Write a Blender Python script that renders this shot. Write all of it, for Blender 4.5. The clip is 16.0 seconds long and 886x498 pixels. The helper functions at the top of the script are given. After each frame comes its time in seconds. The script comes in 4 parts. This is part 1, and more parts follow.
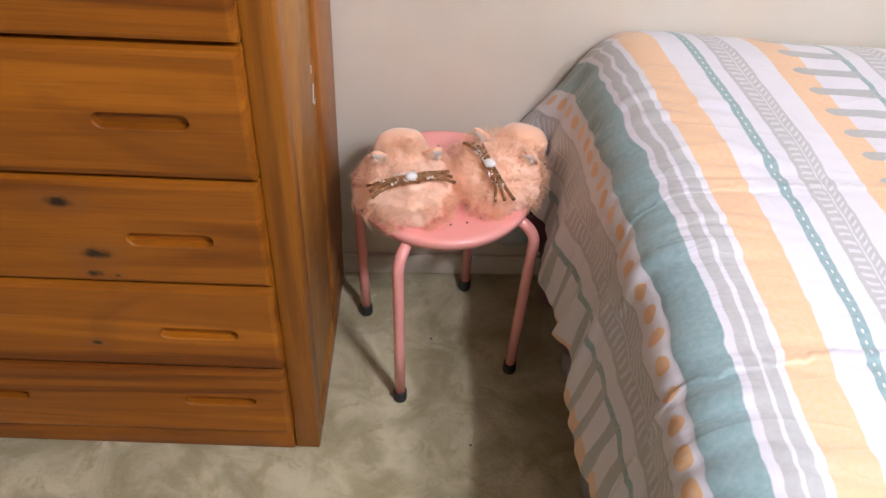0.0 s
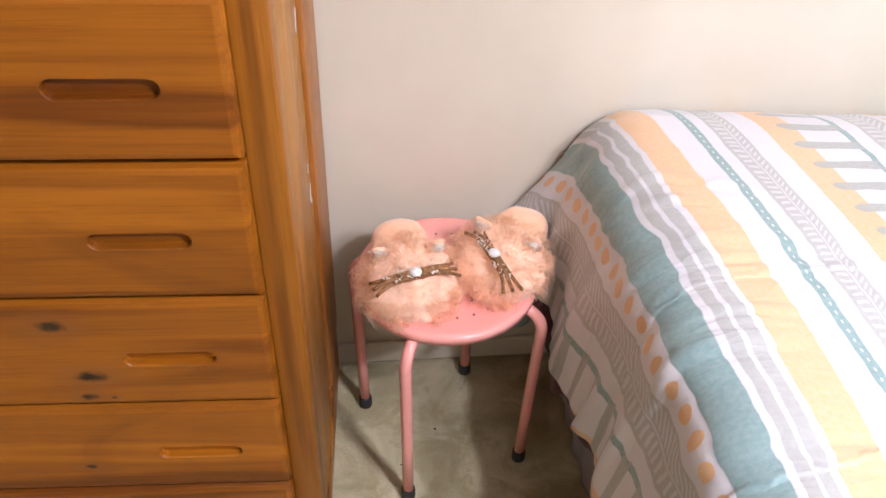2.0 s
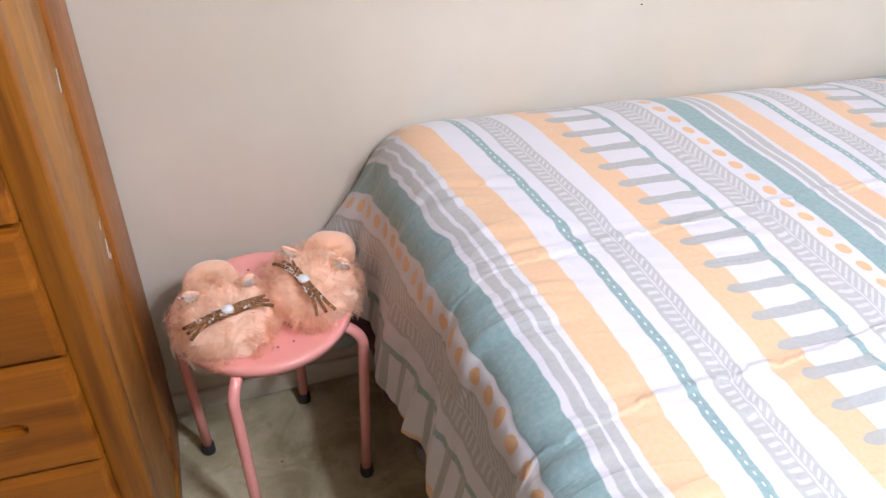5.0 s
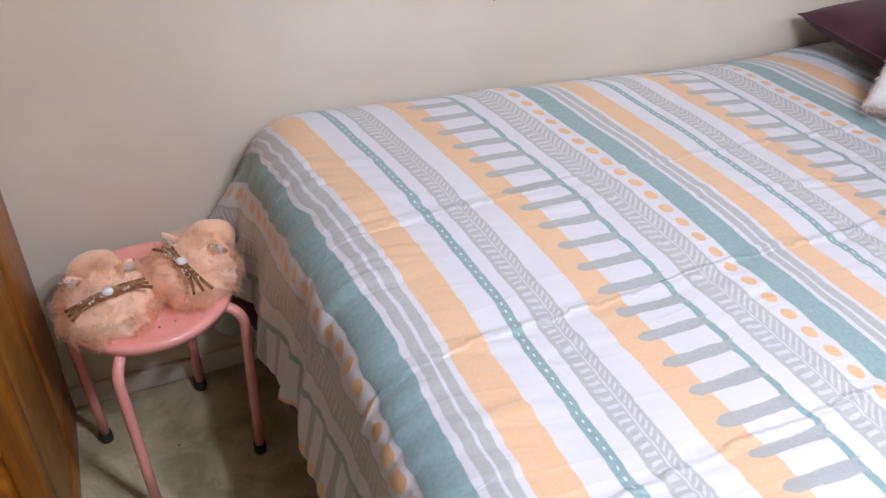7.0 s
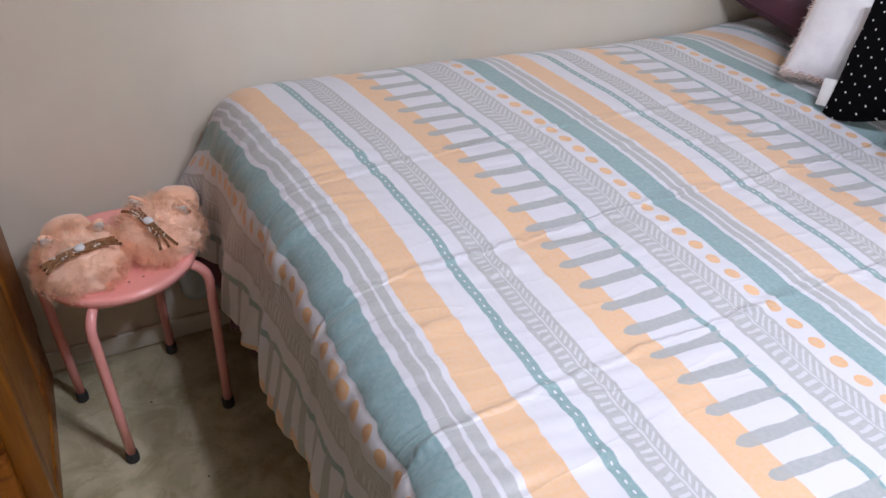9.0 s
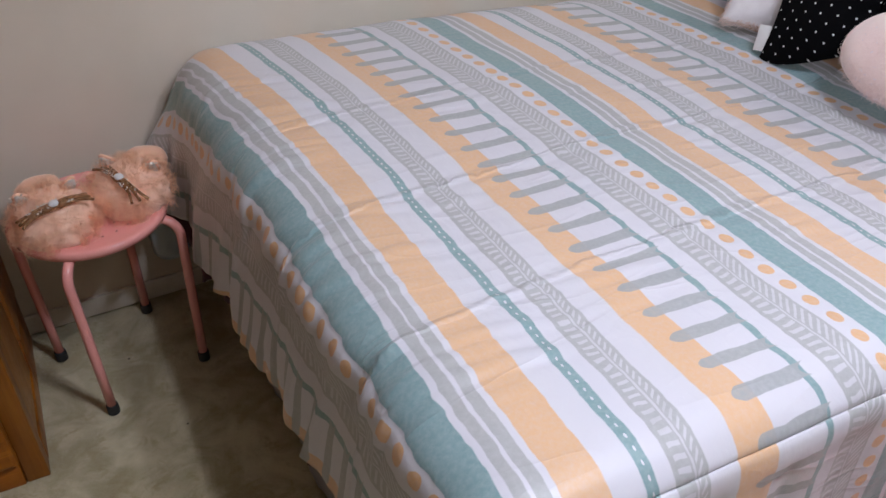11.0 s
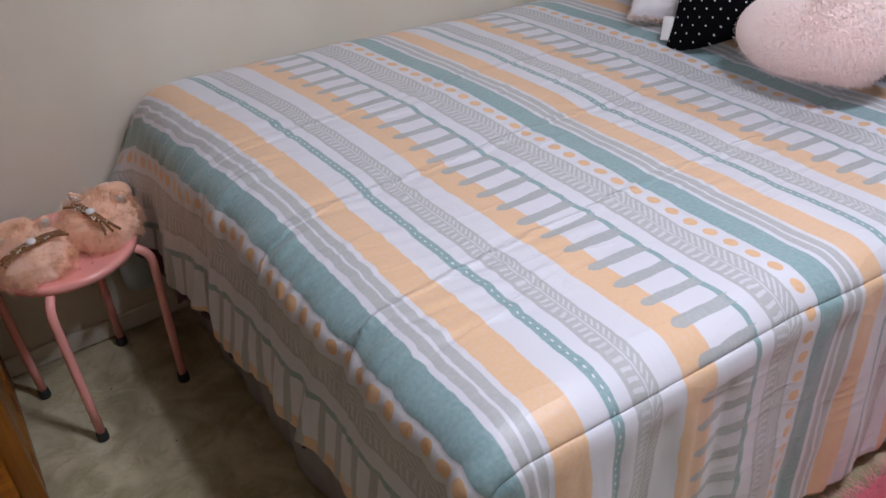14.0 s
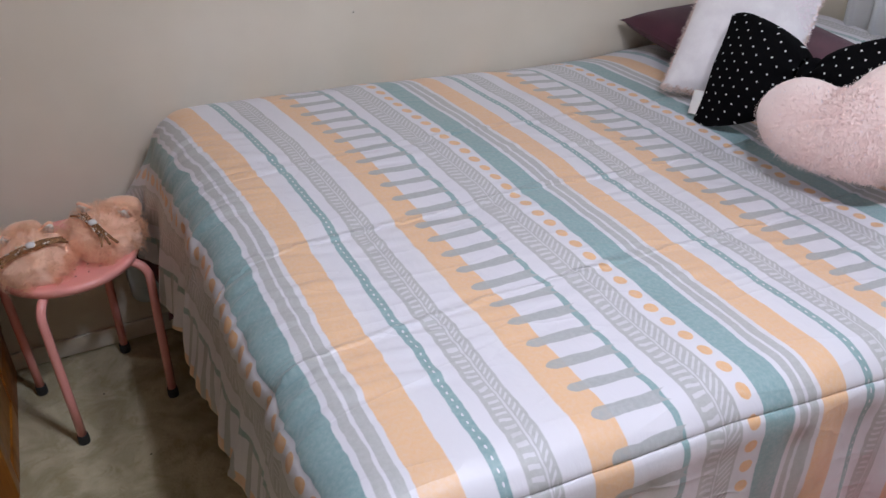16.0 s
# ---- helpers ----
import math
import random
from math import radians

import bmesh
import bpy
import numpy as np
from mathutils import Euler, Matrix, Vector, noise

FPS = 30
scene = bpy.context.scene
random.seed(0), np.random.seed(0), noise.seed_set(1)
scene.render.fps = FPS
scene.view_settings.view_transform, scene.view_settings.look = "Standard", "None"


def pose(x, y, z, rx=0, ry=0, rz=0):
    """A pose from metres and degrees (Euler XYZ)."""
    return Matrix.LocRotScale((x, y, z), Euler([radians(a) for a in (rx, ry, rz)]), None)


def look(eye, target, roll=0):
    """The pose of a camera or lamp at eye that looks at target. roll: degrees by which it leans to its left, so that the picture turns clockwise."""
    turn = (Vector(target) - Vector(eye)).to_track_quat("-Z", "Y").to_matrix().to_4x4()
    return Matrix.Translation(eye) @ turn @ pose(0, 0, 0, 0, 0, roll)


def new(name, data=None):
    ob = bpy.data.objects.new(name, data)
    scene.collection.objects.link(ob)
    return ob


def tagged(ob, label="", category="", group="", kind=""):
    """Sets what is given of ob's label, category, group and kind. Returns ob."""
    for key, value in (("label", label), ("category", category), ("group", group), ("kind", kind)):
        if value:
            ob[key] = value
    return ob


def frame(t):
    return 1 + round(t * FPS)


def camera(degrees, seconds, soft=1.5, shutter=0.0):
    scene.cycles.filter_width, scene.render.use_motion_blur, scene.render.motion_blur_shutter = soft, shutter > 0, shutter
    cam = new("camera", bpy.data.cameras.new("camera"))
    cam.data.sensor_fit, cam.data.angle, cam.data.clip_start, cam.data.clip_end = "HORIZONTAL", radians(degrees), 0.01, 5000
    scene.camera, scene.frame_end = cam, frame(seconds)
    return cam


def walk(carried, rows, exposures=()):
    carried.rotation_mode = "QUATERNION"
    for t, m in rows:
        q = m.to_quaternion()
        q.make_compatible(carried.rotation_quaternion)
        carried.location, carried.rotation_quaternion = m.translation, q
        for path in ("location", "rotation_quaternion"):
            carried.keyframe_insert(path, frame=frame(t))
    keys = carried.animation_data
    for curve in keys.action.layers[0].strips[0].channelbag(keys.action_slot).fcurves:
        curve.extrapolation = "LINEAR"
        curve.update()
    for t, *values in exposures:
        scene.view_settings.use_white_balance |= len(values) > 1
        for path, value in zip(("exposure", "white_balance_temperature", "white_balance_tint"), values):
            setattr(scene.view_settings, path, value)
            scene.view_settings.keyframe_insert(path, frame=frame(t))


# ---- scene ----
cam = camera(54.0, 16.0)
PATH = [
    (0, (-0.131, -1.432, 1.444), (-0.047, 0.012, 0.063), 3.1),
    (0.5, (-0.157, -1.399, 1.439), (-0.056, 0.045, 0.058), 2.7),
    (1, (-0.179, -1.371, 1.438), (-0.062, 0.095, 0.083), 2.2),
    (1.5, (-0.194, -1.353, 1.447), (-0.054, 0.139, 0.123), 2.0),
    (2, (-0.195, -1.347, 1.461), (-0.029, 0.174, 0.172), 1.9),
    (2.5, (-0.187, -1.349, 1.469), (0.014, 0.189, 0.207), 1.9),
    (3, (-0.174, -1.356, 1.477), (0.079, 0.188, 0.23), 1.8),
    (3.5, (-0.166, -1.361, 1.478), (0.143, 0.178, 0.239), 1.7),
    (4, (-0.156, -1.372, 1.48), (0.229, 0.149, 0.239), 1.3),
    (6.5, (-0.07, -1.543, 1.501), (0.537, -0.072, 0.289), 0.5),
    (7, (-0.054, -1.596, 1.505), (0.585, -0.131, 0.303), 0.9),
    (7.5, (-0.051, -1.641, 1.507), (0.606, -0.179, 0.311), 0.7),
    (8, (-0.055, -1.688, 1.507), (0.621, -0.231, 0.314), 0.7),
    (10.5, (-0.084, -1.877, 1.496), (0.615, -0.434, 0.301), 0.3),
    (11, (-0.096, -1.9, 1.489), (0.636, -0.489, 0.275), -0.2),
    (11.5, (-0.122, -1.917, 1.49), (0.65, -0.532, 0.272), -1.3),
    (12, (-0.167, -1.944, 1.492), (0.656, -0.584, 0.278), -3.1),
    (12.5, (-0.204, -1.97, 1.495), (0.659, -0.636, 0.28), -3.8),
    (13, (-0.232, -1.996, 1.506), (0.676, -0.669, 0.317), -4.4),
    (13.5, (-0.236, -2.012, 1.512), (0.68, -0.676, 0.339), -4.0),
    (14, (-0.202, -2.027, 1.518), (0.661, -0.648, 0.355), -3.8),
    (14.5, (-0.144, -2.048, 1.52), (0.656, -0.621, 0.371), -2.5),
    (15, (-0.075, -2.075, 1.523), (0.685, -0.61, 0.393), -1.2),
    (15.5, (-0.023, -2.094, 1.531), (0.71, -0.603, 0.417), -0.8),
    (16, (0.015, -2.113, 1.537), (0.721, -0.594, 0.445), -0.9),
]
EXPOSURES = [(0.0, 0.52, 6080, 12), (1.5, 0.83, 6080, 12), (2.5, 0.86, 6020, 12), (3.5, 0.74, 5980, 11), (4.2, 0.64, 5920, 10),
             (6.5, 0.14, 5830, 10), (7.0, 0.06, 5830, 10), (8.0, -0.06, 5760, 10), (10.5, -0.38, 5800, 10), (11.5, -0.47, 5810, 10), (16.0, -0.51, 5810, 10)]
walk(cam, [(t, look(eye, target, roll)) for t, eye, target, roll in PATH], EXPOSURES)


# ---- light ----
world = bpy.data.worlds.new("world")
scene.world = world
world.use_nodes = True
wn = world.node_tree
sky = wn.nodes.new("ShaderNodeTexSky")
sky.sky_type, sky.sun_disc = "NISHITA", False
sky.sun_elevation, sky.sun_rotation = radians(32), radians(120)
wn.links.new(sky.outputs[0], wn.nodes["Background"].inputs[0])
wn.nodes["Background"].inputs[1].default_value = 0.7


def ceiling_lamp(x, y, z, down, round_about, colour):
    """One lamp of the ceiling light: most goes down from its open shade, the rest through the glass."""
    data = bpy.data.lights.new("ceiling_lamp", "AREA")
    data.shape, data.size, data.energy, data.color = "DISK", 0.10, down, colour
    new("ceiling_lamp", data).location = (x, y, z)
    data = bpy.data.lights.new("ceiling_bulb", "POINT")
    data.energy, data.shadow_soft_size, data.color = round_about, 0.05, colour
    new("ceiling_bulb", data).location = (x, y, z + 0.06)


LAMP = (1.0, 0.985, 1.05)
ceiling_lamp(0.62, -1.75, 2.28, 12, 22, LAMP)
ceiling_lamp(0.90, -1.92, 2.28, 12, 22, LAMP)


# ---- node helpers ----
class Graph:
    """Short hand for a material's node tree."""

    def __init__(self, name):
        self.mat = bpy.data.materials.new(name)
        self.mat.use_nodes = True
        self.tree = self.mat.node_tree
        self.bsdf = self.tree.nodes["Principled BSDF"]

    def put(self, socket, value):
        if isinstance(value, bpy.types.NodeSocket):
            self.tree.links.new(value, socket)
        elif isinstance(value, (tuple, list)) and len(value) == 3 and socket.type == "RGBA":
            socket.default_value = (*value, 1)
        else:
            socket.default_value = value

    def m(self, op, a, b=0.0, c=0.0):
        n = self.tree.nodes.new("ShaderNodeMath")
        n.operation = op
        for s, v in zip(n.inputs, (a, b, c)):
            self.put(s, v)
        return n.outputs[0]

    def mix(self, f, a, b, mode="MIX"):
        n = self.tree.nodes.new("ShaderNodeMix")
        n.data_type, n.blend_type = "RGBA", mode
        self.put(n.inputs[0], f), self.put(n.inputs[6], a), self.put(n.inputs[7], b)
        return n.outputs[2]

    def coord(self, which="Object"):
        return self.tree.nodes.new("ShaderNodeTexCoord").outputs[which]

    def mapping(self, vec, scale=(1, 1, 1), loc=(0, 0, 0)):
        n = self.tree.nodes.new("ShaderNodeMapping")
        self.put(n.inputs[0], vec)
        n.inputs[1].default_value, n.inputs[3].default_value = loc, scale
        return n.outputs[0]

    def noise(self, vec, scale, detail=3.0, rough=0.55, distort=0.0):
        n = self.tree.nodes.new("ShaderNodeTexNoise")
        self.put(n.inputs["Vector"], vec)
        n.inputs["Scale"].default_value, n.inputs["Detail"].default_value = scale, detail
        n.inputs["Roughness"].default_value, n.inputs["Distortion"].default_value = rough, distort
        return n.outputs[0]

    def step(self, v, lo, hi):
        """0 below lo, 1 above hi, smooth between."""
        n = self.tree.nodes.new("ShaderNodeMapRange")
        n.interpolation_type = "SMOOTHSTEP"
        self.put(n.inputs[0], v)
        n.inputs[1].default_value, n.inputs[2].default_value = lo, hi
        return n.outputs[0]

    def band(self, v, lo, hi, soft=0.0012):
        a = self.step(v, lo - soft, lo + soft)
        b = self.step(v, hi - soft, hi + soft)
        return self.m("SUBTRACT", a, b)

    def xyz(self, vec):
        n = self.tree.nodes.new("ShaderNodeSeparateXYZ")
        self.put(n.inputs[0], vec)
        return n.outputs

    def bump(self, height, strength=0.3, distance=0.01, normal=None):
        n = self.tree.nodes.new("ShaderNodeBump")
        n.inputs["Strength"].default_value, n.inputs["Distance"].default_value = strength, distance
        self.put(n.inputs["Height"], height)
        if normal is not None:
            self.put(n.inputs["Normal"], normal)
        return n.outputs[0]

    def done(self, colour, rough=0.6, normal=None, metal=0.0, spec=0.5, sheen=0.0, coat=0.0):
        self.put(self.bsdf.inputs["Base Color"], colour)
        self.put(self.bsdf.inputs["Roughness"], rough)
        self.put(self.bsdf.inputs["Metallic"], metal)
        self.put(self.bsdf.inputs["Specular IOR Level"], spec)
        self.put(self.bsdf.inputs["Sheen Weight"], sheen)
        self.put(self.bsdf.inputs["Coat Weight"], coat)
        if normal is not None:
            self.put(self.bsdf.inputs["Normal"], normal)
        return self.mat


# ---- materials ----
def mottled(name, dark, light, rough=0.6, scale=6.0, fine=120.0, relief=0.15, distance=0.002, **more):
    """A surface with stains and grain at two scales."""
    g = Graph(name)
    p = g.coord()
    big, small = g.noise(p, scale, 4), g.noise(p, fine, 3)
    f = g.m("ADD", g.m("MULTIPLY", g.step(big, 0.3, 0.7), 0.6), g.m("MULTIPLY", small, 0.4))
    return g.done(g.mix(f, dark, light), rough, g.bump(small, relief, distance), **more)


def wood_material(name, along, dark, light, knots=()):
    """Lacquered pine; along names the axis of the grain."""
    g = Graph(name)
    p = g.coord()
    squeeze = {"x": (0.06, 1, 1), "z": (1, 1, 0.06)}[along]
    q = g.mapping(p, squeeze)
    # boards glued edge to edge: each has a tone of its own
    axis = g.xyz(p)[2 if along == "x" else 1]
    board = g.tree.nodes.new("ShaderNodeTexWhiteNoise")
    board.noise_dimensions = "1D"
    g.put(board.inputs["W"], g.m("FLOOR", g.m("MULTIPLY", g.m("ADD", axis, 3.013), 10.5)))
    flame = g.noise(q, 8, 4, 0.5, 1.2)
    rings = g.m("SINE", g.m("MULTIPLY", flame, 30))
    grain = g.noise(g.mapping(p, {"x": (0.02, 1, 1), "z": (1, 1, 0.02)}[along]), 190, 2)
    f = g.m("ADD", g.m("MULTIPLY", rings, 0.15), g.m("MULTIPLY", g.step(flame, 0.3, 0.70), 0.55))
    f = g.m("ADD", g.m("ADD", f, 0.08), g.m("MULTIPLY", g.m("SUBTRACT", grain, 0.12), 0.34))
    f = g.m("ADD", f, g.m("MULTIPLY", g.m("SUBTRACT", board.outputs[0], 0.5), 0.2))
    colour = g.mix(f, dark, light)
    # smoky stains, and dark hairlines of the open grain
    smoke = g.noise(g.mapping(p, {"x": (0.4, 1, 1), "z": (1, 1, 0.4)}[along]), 5.5, 4, 0.6, 0.8)
    colour = g.mix(g.m("MULTIPLY", g.step(smoke, 0.5, 0.72), 0.45), colour, (0.10, 0.026, 0.003))
    hair = g.noise(g.mapping(p, {"x": (0.03, 1, 1), "z": (1, 1, 0.03)}[along]), 330, 2)
    colour = g.mix(g.m("MULTIPLY", g.step(hair, 0.50, 0.70), 0.22), colour, (0.10, 0.028, 0.003))
    x, _, z = g.xyz(p)
    for kx, kz, r in knots:
        dx, dz = g.m("DIVIDE", g.m("SUBTRACT", x, kx), 1.9), g.m("SUBTRACT", z, kz)
        d = g.m("SQRT", g.m("ADD", g.m("MULTIPLY", dx, dx), g.m("MULTIPLY", dz, dz)))
        d = g.m("ADD", d, g.m("MULTIPLY", g.m("SUBTRACT", g.noise(p, 90, 2), 0.5), r * 0.9))
        halo = g.m("SUBTRACT", 1.0, g.step(d, r * 0.8, r * 3.2))
        colour = g.mix(g.m("MULTIPLY", halo, 0.55), colour, (0.25, 0.09, 0.02))
        colour = g.mix(g.m("SUBTRACT", 1.0, g.step(d, r * 0.25, r * 1.15)), colour, (0.035, 0.014, 0.006))
    dents = g.noise(p, 38, 3)
    return g.done(colour, g.m("ADD", 0.3, g.m("MULTIPLY", dents, 0.2)), g.bump(g.m("ADD", grain, dents), 0.12, 0.0015), spec=0.35, coat=0.05)


PINE_D, PINE_L = (0.14, 0.034, 0.002), (0.45, 0.148, 0.007)
KNOTS = [(-0.622, 0.627, 0.012), (-0.592, 0.527, 0.013), (-0.603, 0.485, 0.008), (-0.637, 0.321, 0.006), (-0.568, 0.482, 0.003)]
pine_drawer = wood_material("pine_drawer", "x", PINE_D, PINE_L, KNOTS)
pine_post = wood_material("pine_post", "z", (0.15, 0.044, 0.003), (0.40, 0.146, 0.010))
pine_side = wood_material("pine_side", "z", (0.25, 0.098, 0.012), (0.45, 0.20, 0.03))
pine_back_board = wood_material("pine_back_board", "z", (0.23, 0.072, 0.008), (0.40, 0.145, 0.02))
slot_dark = mottled("slot_wood", (0.16, 0.07, 0.02), (0.33, 0.16, 0.05), 0.55, 30, 200)


def wall_material():
    g = Graph("cream_wall_paint")
    p = g.coord()
    roller, stain = g.noise(p, 160, 4), g.noise(p, 1.6, 4)
    c = g.mix(g.step(stain, 0.35, 0.7), (0.63, 0.57, 0.47), (0.70, 0.64, 0.54))
    # scuffs close to the floor and by the stool
    x, _, z = g.xyz(p)
    scuff = g.m("MULTIPLY", g.step(g.noise(g.mapping(p, (1, 1, 6)), 9, 4, 0.7), 0.66, 0.75), g.band(z, 0.02, 0.5, 0.1))
    c = g.mix(g.m("MULTIPLY", scuff, 0.35), c, (0.3, 0.28, 0.25))
    return g.done(c, 0.62, g.bump(roller, 0.18, 0.0015))


def carpet_material():
    g = Graph("beige_carpet")
    p = g.coord()
    pile, tuft = g.noise(p, 420, 3, 0.7), g.noise(p, 95, 3)
    track, stain = g.noise(p, 7.5, 4, 0.6, 0.8), g.noise(p, 17, 4, 0.65, 0.5)
    c = g.mix(g.step(track, 0.32, 0.68), (0.30, 0.25, 0.125), (0.60, 0.535, 0.35))
    c = g.mix(g.m("MULTIPLY", g.step(stain, 0.52, 0.68), 0.7), c, (0.30, 0.235, 0.10))
    c = g.mix(g.m("MULTIPLY", g.step(pile, 0.35, 0.65), 0.3), c, (0.62, 0.555, 0.39))
    h = g.m("ADD", g.m("MULTIPLY", pile, 0.6), tuft)
    return g.done(c, 0.95, g.bump(h, 0.7, 0.006), spec=0.1, sheen=0.3)


PERIOD = 0.635


def comforter_material():
    """Printed stripes of one repeat, laid by the cloth's own lengths: u across the stripes, v along them, in metres."""
    g = Graph("printed_comforter")
    uv = g.coord("UV")
    u0, v, _ = g.xyz(uv)
    wob = g.noise(g.mapping(uv, (1.2, 1, 1)), 16, 2)
    fine = g.noise(g.mapping(uv, (3, 1, 1)), 60, 2)
    u = g.m("ADD", u0, g.m("ADD", g.m("MULTIPLY", g.m("SUBTRACT", wob, 0.5), 0.0085), g.m("MULTIPLY", g.m("SUBTRACT", fine, 0.5), 0.0028)))
    w = g.m("WRAP", u, 0.852, 0.852 - PERIOD)
    WHITE, ORANGE, GREY, TEAL = (0.615, 0.60, 0.64), (0.69, 0.44, 0.25), (0.40, 0.40, 0.395), (0.215, 0.33, 0.335)
    paper = g.noise(uv, 9, 3)
    c = g.mix(paper, WHITE, (0.66, 0.645, 0.685))
    ink = g.m("ADD", 0.93, g.m("MULTIPLY", g.m("SUBTRACT", g.noise(uv, 130, 2), 0.5), 0.5))

    def print_on(base, mask, tint):
        return g.mix(g.m("MULTIPLY", mask, ink), base, tint)

    # the pair of grey lines
    c = print_on(c, g.band(w, 0.247, 0.2625), GREY)
    c = print_on(c, g.band(w, 0.2685, 0.286), GREY)
    # plain orange, then the narrow teal ribbon with white stitches
    c = print_on(c, g.band(w, 0.296, 0.352), ORANGE)
    ribbon = g.band(w, 0.395, 0.4125)
    dash = g.m("MULTIPLY", g.m("SUBTRACT", g.m("FRACT", g.m("MULTIPLY", v, 62)), 0.5), 1.5)
    thin_way = g.m("DIVIDE", g.m("SUBTRACT", w, 0.404), 0.0052)
    dash = g.m("ADD", g.m("MULTIPLY", dash, dash), g.m("MULTIPLY", thin_way, thin_way))
    dash = g.m("SUBTRACT", 1.0, g.step(dash, 0.06, 0.12))
    c = print_on(c, g.m("MULTIPLY", ribbon, g.m("SUBTRACT", 1.0, dash)), TEAL)

    def feather(base, lo, hi, spine, pitch):
        body = g.band(w, lo, hi)
        off = g.m("SUBTRACT", w, spine)
        side = g.m("ABSOLUTE", off)
        # long slanting barbs on one side of the spine, short straight ones on the other
        slant = g.m("ADD", g.m("MULTIPLY", v, pitch), g.m("MULTIPLY", side, pitch * 1.1))
        square = g.m("ADD", g.m("MULTIPLY", v, pitch * 0.86), g.m("MULTIPLY", wob, 1.5))
        far_side = g.step(off, -0.0004, 0.0004)
        pick = g.m("ADD", g.m("MULTIPLY", slant, far_side), g.m("MULTIPLY", square, g.m("SUBTRACT", 1.0, far_side)))
        barb = g.m("ABSOLUTE", g.m("SUBTRACT", g.m("FRACT", pick), 0.5))
        barb = g.m("MULTIPLY", g.step(barb, 0.25, 0.34), g.band(w, lo + 0.007, hi - 0.005))
        barb = g.m("MULTIPLY", barb, g.step(side, 0.0035, 0.005))
        # the barbs thin out and come back along the stripe
        barb = g.m("MULTIPLY", barb, g.step(g.noise(g.mapping(uv, (0.4, 1, 1), (lo * 7, 0, 0)), 7, 2), 0.28, 0.4))
        line = g.m("SUBTRACT", 1.0, g.step(side, 0.0009, 0.0024))
        white = g.m("MINIMUM", g.m("ADD", barb, line), 1.0)
        return print_on(base, g.m("MULTIPLY", body, g.m("SUBTRACT", 1.0, g.m("MULTIPLY", white, 0.66))), GREY)

    c = feather(c, 0.436, 0.483, 0.4635, 82)
    # orange with grey rungs that reach over to the thin teal line
    c = print_on(c, g.band(w, 0.528, 0.586), ORANGE)
    sag = g.m("MULTIPLY", g.m("COSINE", g.m("MULTIPLY", g.m("ADD", v, 0.012), 2 * math.pi / 0.0576)), 0.0014)
    c = print_on(c, g.band(g.m("SUBTRACT", w, sag), 0.664, 0.676), TEAL)
    rung = g.m("ABSOLUTE", g.m("SUBTRACT", g.m("FRACT", g.m("DIVIDE", g.m("ADD", v, 0.012), 0.0576)), 0.5))
    tip = g.m("MULTIPLY", g.m("POWER", g.m("MULTIPLY", rung, 5.6), 2.0), 0.012)
    rung = g.m("SUBTRACT", 1.0, g.step(g.m("ADD", rung, g.m("MULTIPLY", g.m("SUBTRACT", wob, 0.5), 0.16)), 0.165, 0.195))
    c = print_on(c, g.m("MULTIPLY", rung, g.band(g.m("SUBTRACT", w, tip), 0.557, 0.668)), (0.36, 0.37, 0.37))
    c = feather(c, 0.706, 0.773, 0.7405, 74)
    # orange dots
    dv = g.m("MULTIPLY", g.m("SUBTRACT", g.m("FRACT", g.m("DIVIDE", g.m("ADD", v, 0.02), 0.0432)), 0.5), 0.0432)
    du = g.m("MULTIPLY", g.m("SUBTRACT", w, 0.797), 1.12)
    dot = g.m("SQRT", g.m("ADD", g.m("MULTIPLY", dv, dv), g.m("MULTIPLY", du, du)))
    c = print_on(c, g.m("SUBTRACT", 1.0, g.step(dot, 0.0118, 0.0138)), (0.68, 0.405, 0.20))
    # broad teal
    c = print_on(c, g.m("ADD", g.band(w, 0.8175, 0.853), g.band(w, 0.216, 0.237)), TEAL)
    # the weave, small puckers, and the creases left by folding
    weave = g.noise(g.mapping(uv, (1, 1.6, 1)), 900, 2)
    pucker = g.noise(g.mapping(uv, (1.0, 0.55, 1)), 26, 4, 0.6, 0.6)
    h = g.m("ADD", g.m("MULTIPLY", weave, 0.02), g.m("MULTIPLY", pucker, 0.42))
    # pleats that cross the foot edge, and long soft drags on the top
    pleat = g.m("SUBTRACT", 1.0, g.m("ABSOLUTE", g.m("SUBTRACT", g.m("MULTIPLY", g.noise(g.mapping(uv, (0.9, 3.2, 1)), 11, 2, 0.5, 0.3), 2.0), 1.0)))
    h = g.m("ADD", h, g.m("MULTIPLY", g.m("MULTIPLY", g.m("POWER", pleat, 9.0), g.m("MULTIPLY", g.step(g.noise(uv, 5, 2), 0.42, 0.68), 0.34)), g.band(u0, 0.155, 0.285, 0.03)))
    drag = g.m("SUBTRACT", 1.0, g.m("ABSOLUTE", g.m("SUBTRACT", g.m("MULTIPLY", g.noise(g.mapping(uv, (0.5, 1.6, 1)), 6, 2, 0.5, 0.4), 2.0), 1.0)))
    h = g.m("ADD", h, g.m("MULTIPLY", g.m("POWER", drag, 12.0), 0.35))
    lean = g.m("ADD", v, g.m("MULTIPLY", u0, 0.1))
    for at, high in ((0.545, 0.5), (0.845, 0.8), (1.15, 0.8)):
        d = g.m("SUBTRACT", g.m("ADD", lean, g.m("MULTIPLY", g.m("SUBTRACT", wob, 0.5), 0.035)), at)
        ridge = g.m("SUBTRACT", 1.0, g.step(g.m("ABSOLUTE", d), 0.0, 0.007))
        h = g.m("ADD", h, g.m("MULTIPLY", ridge, high))
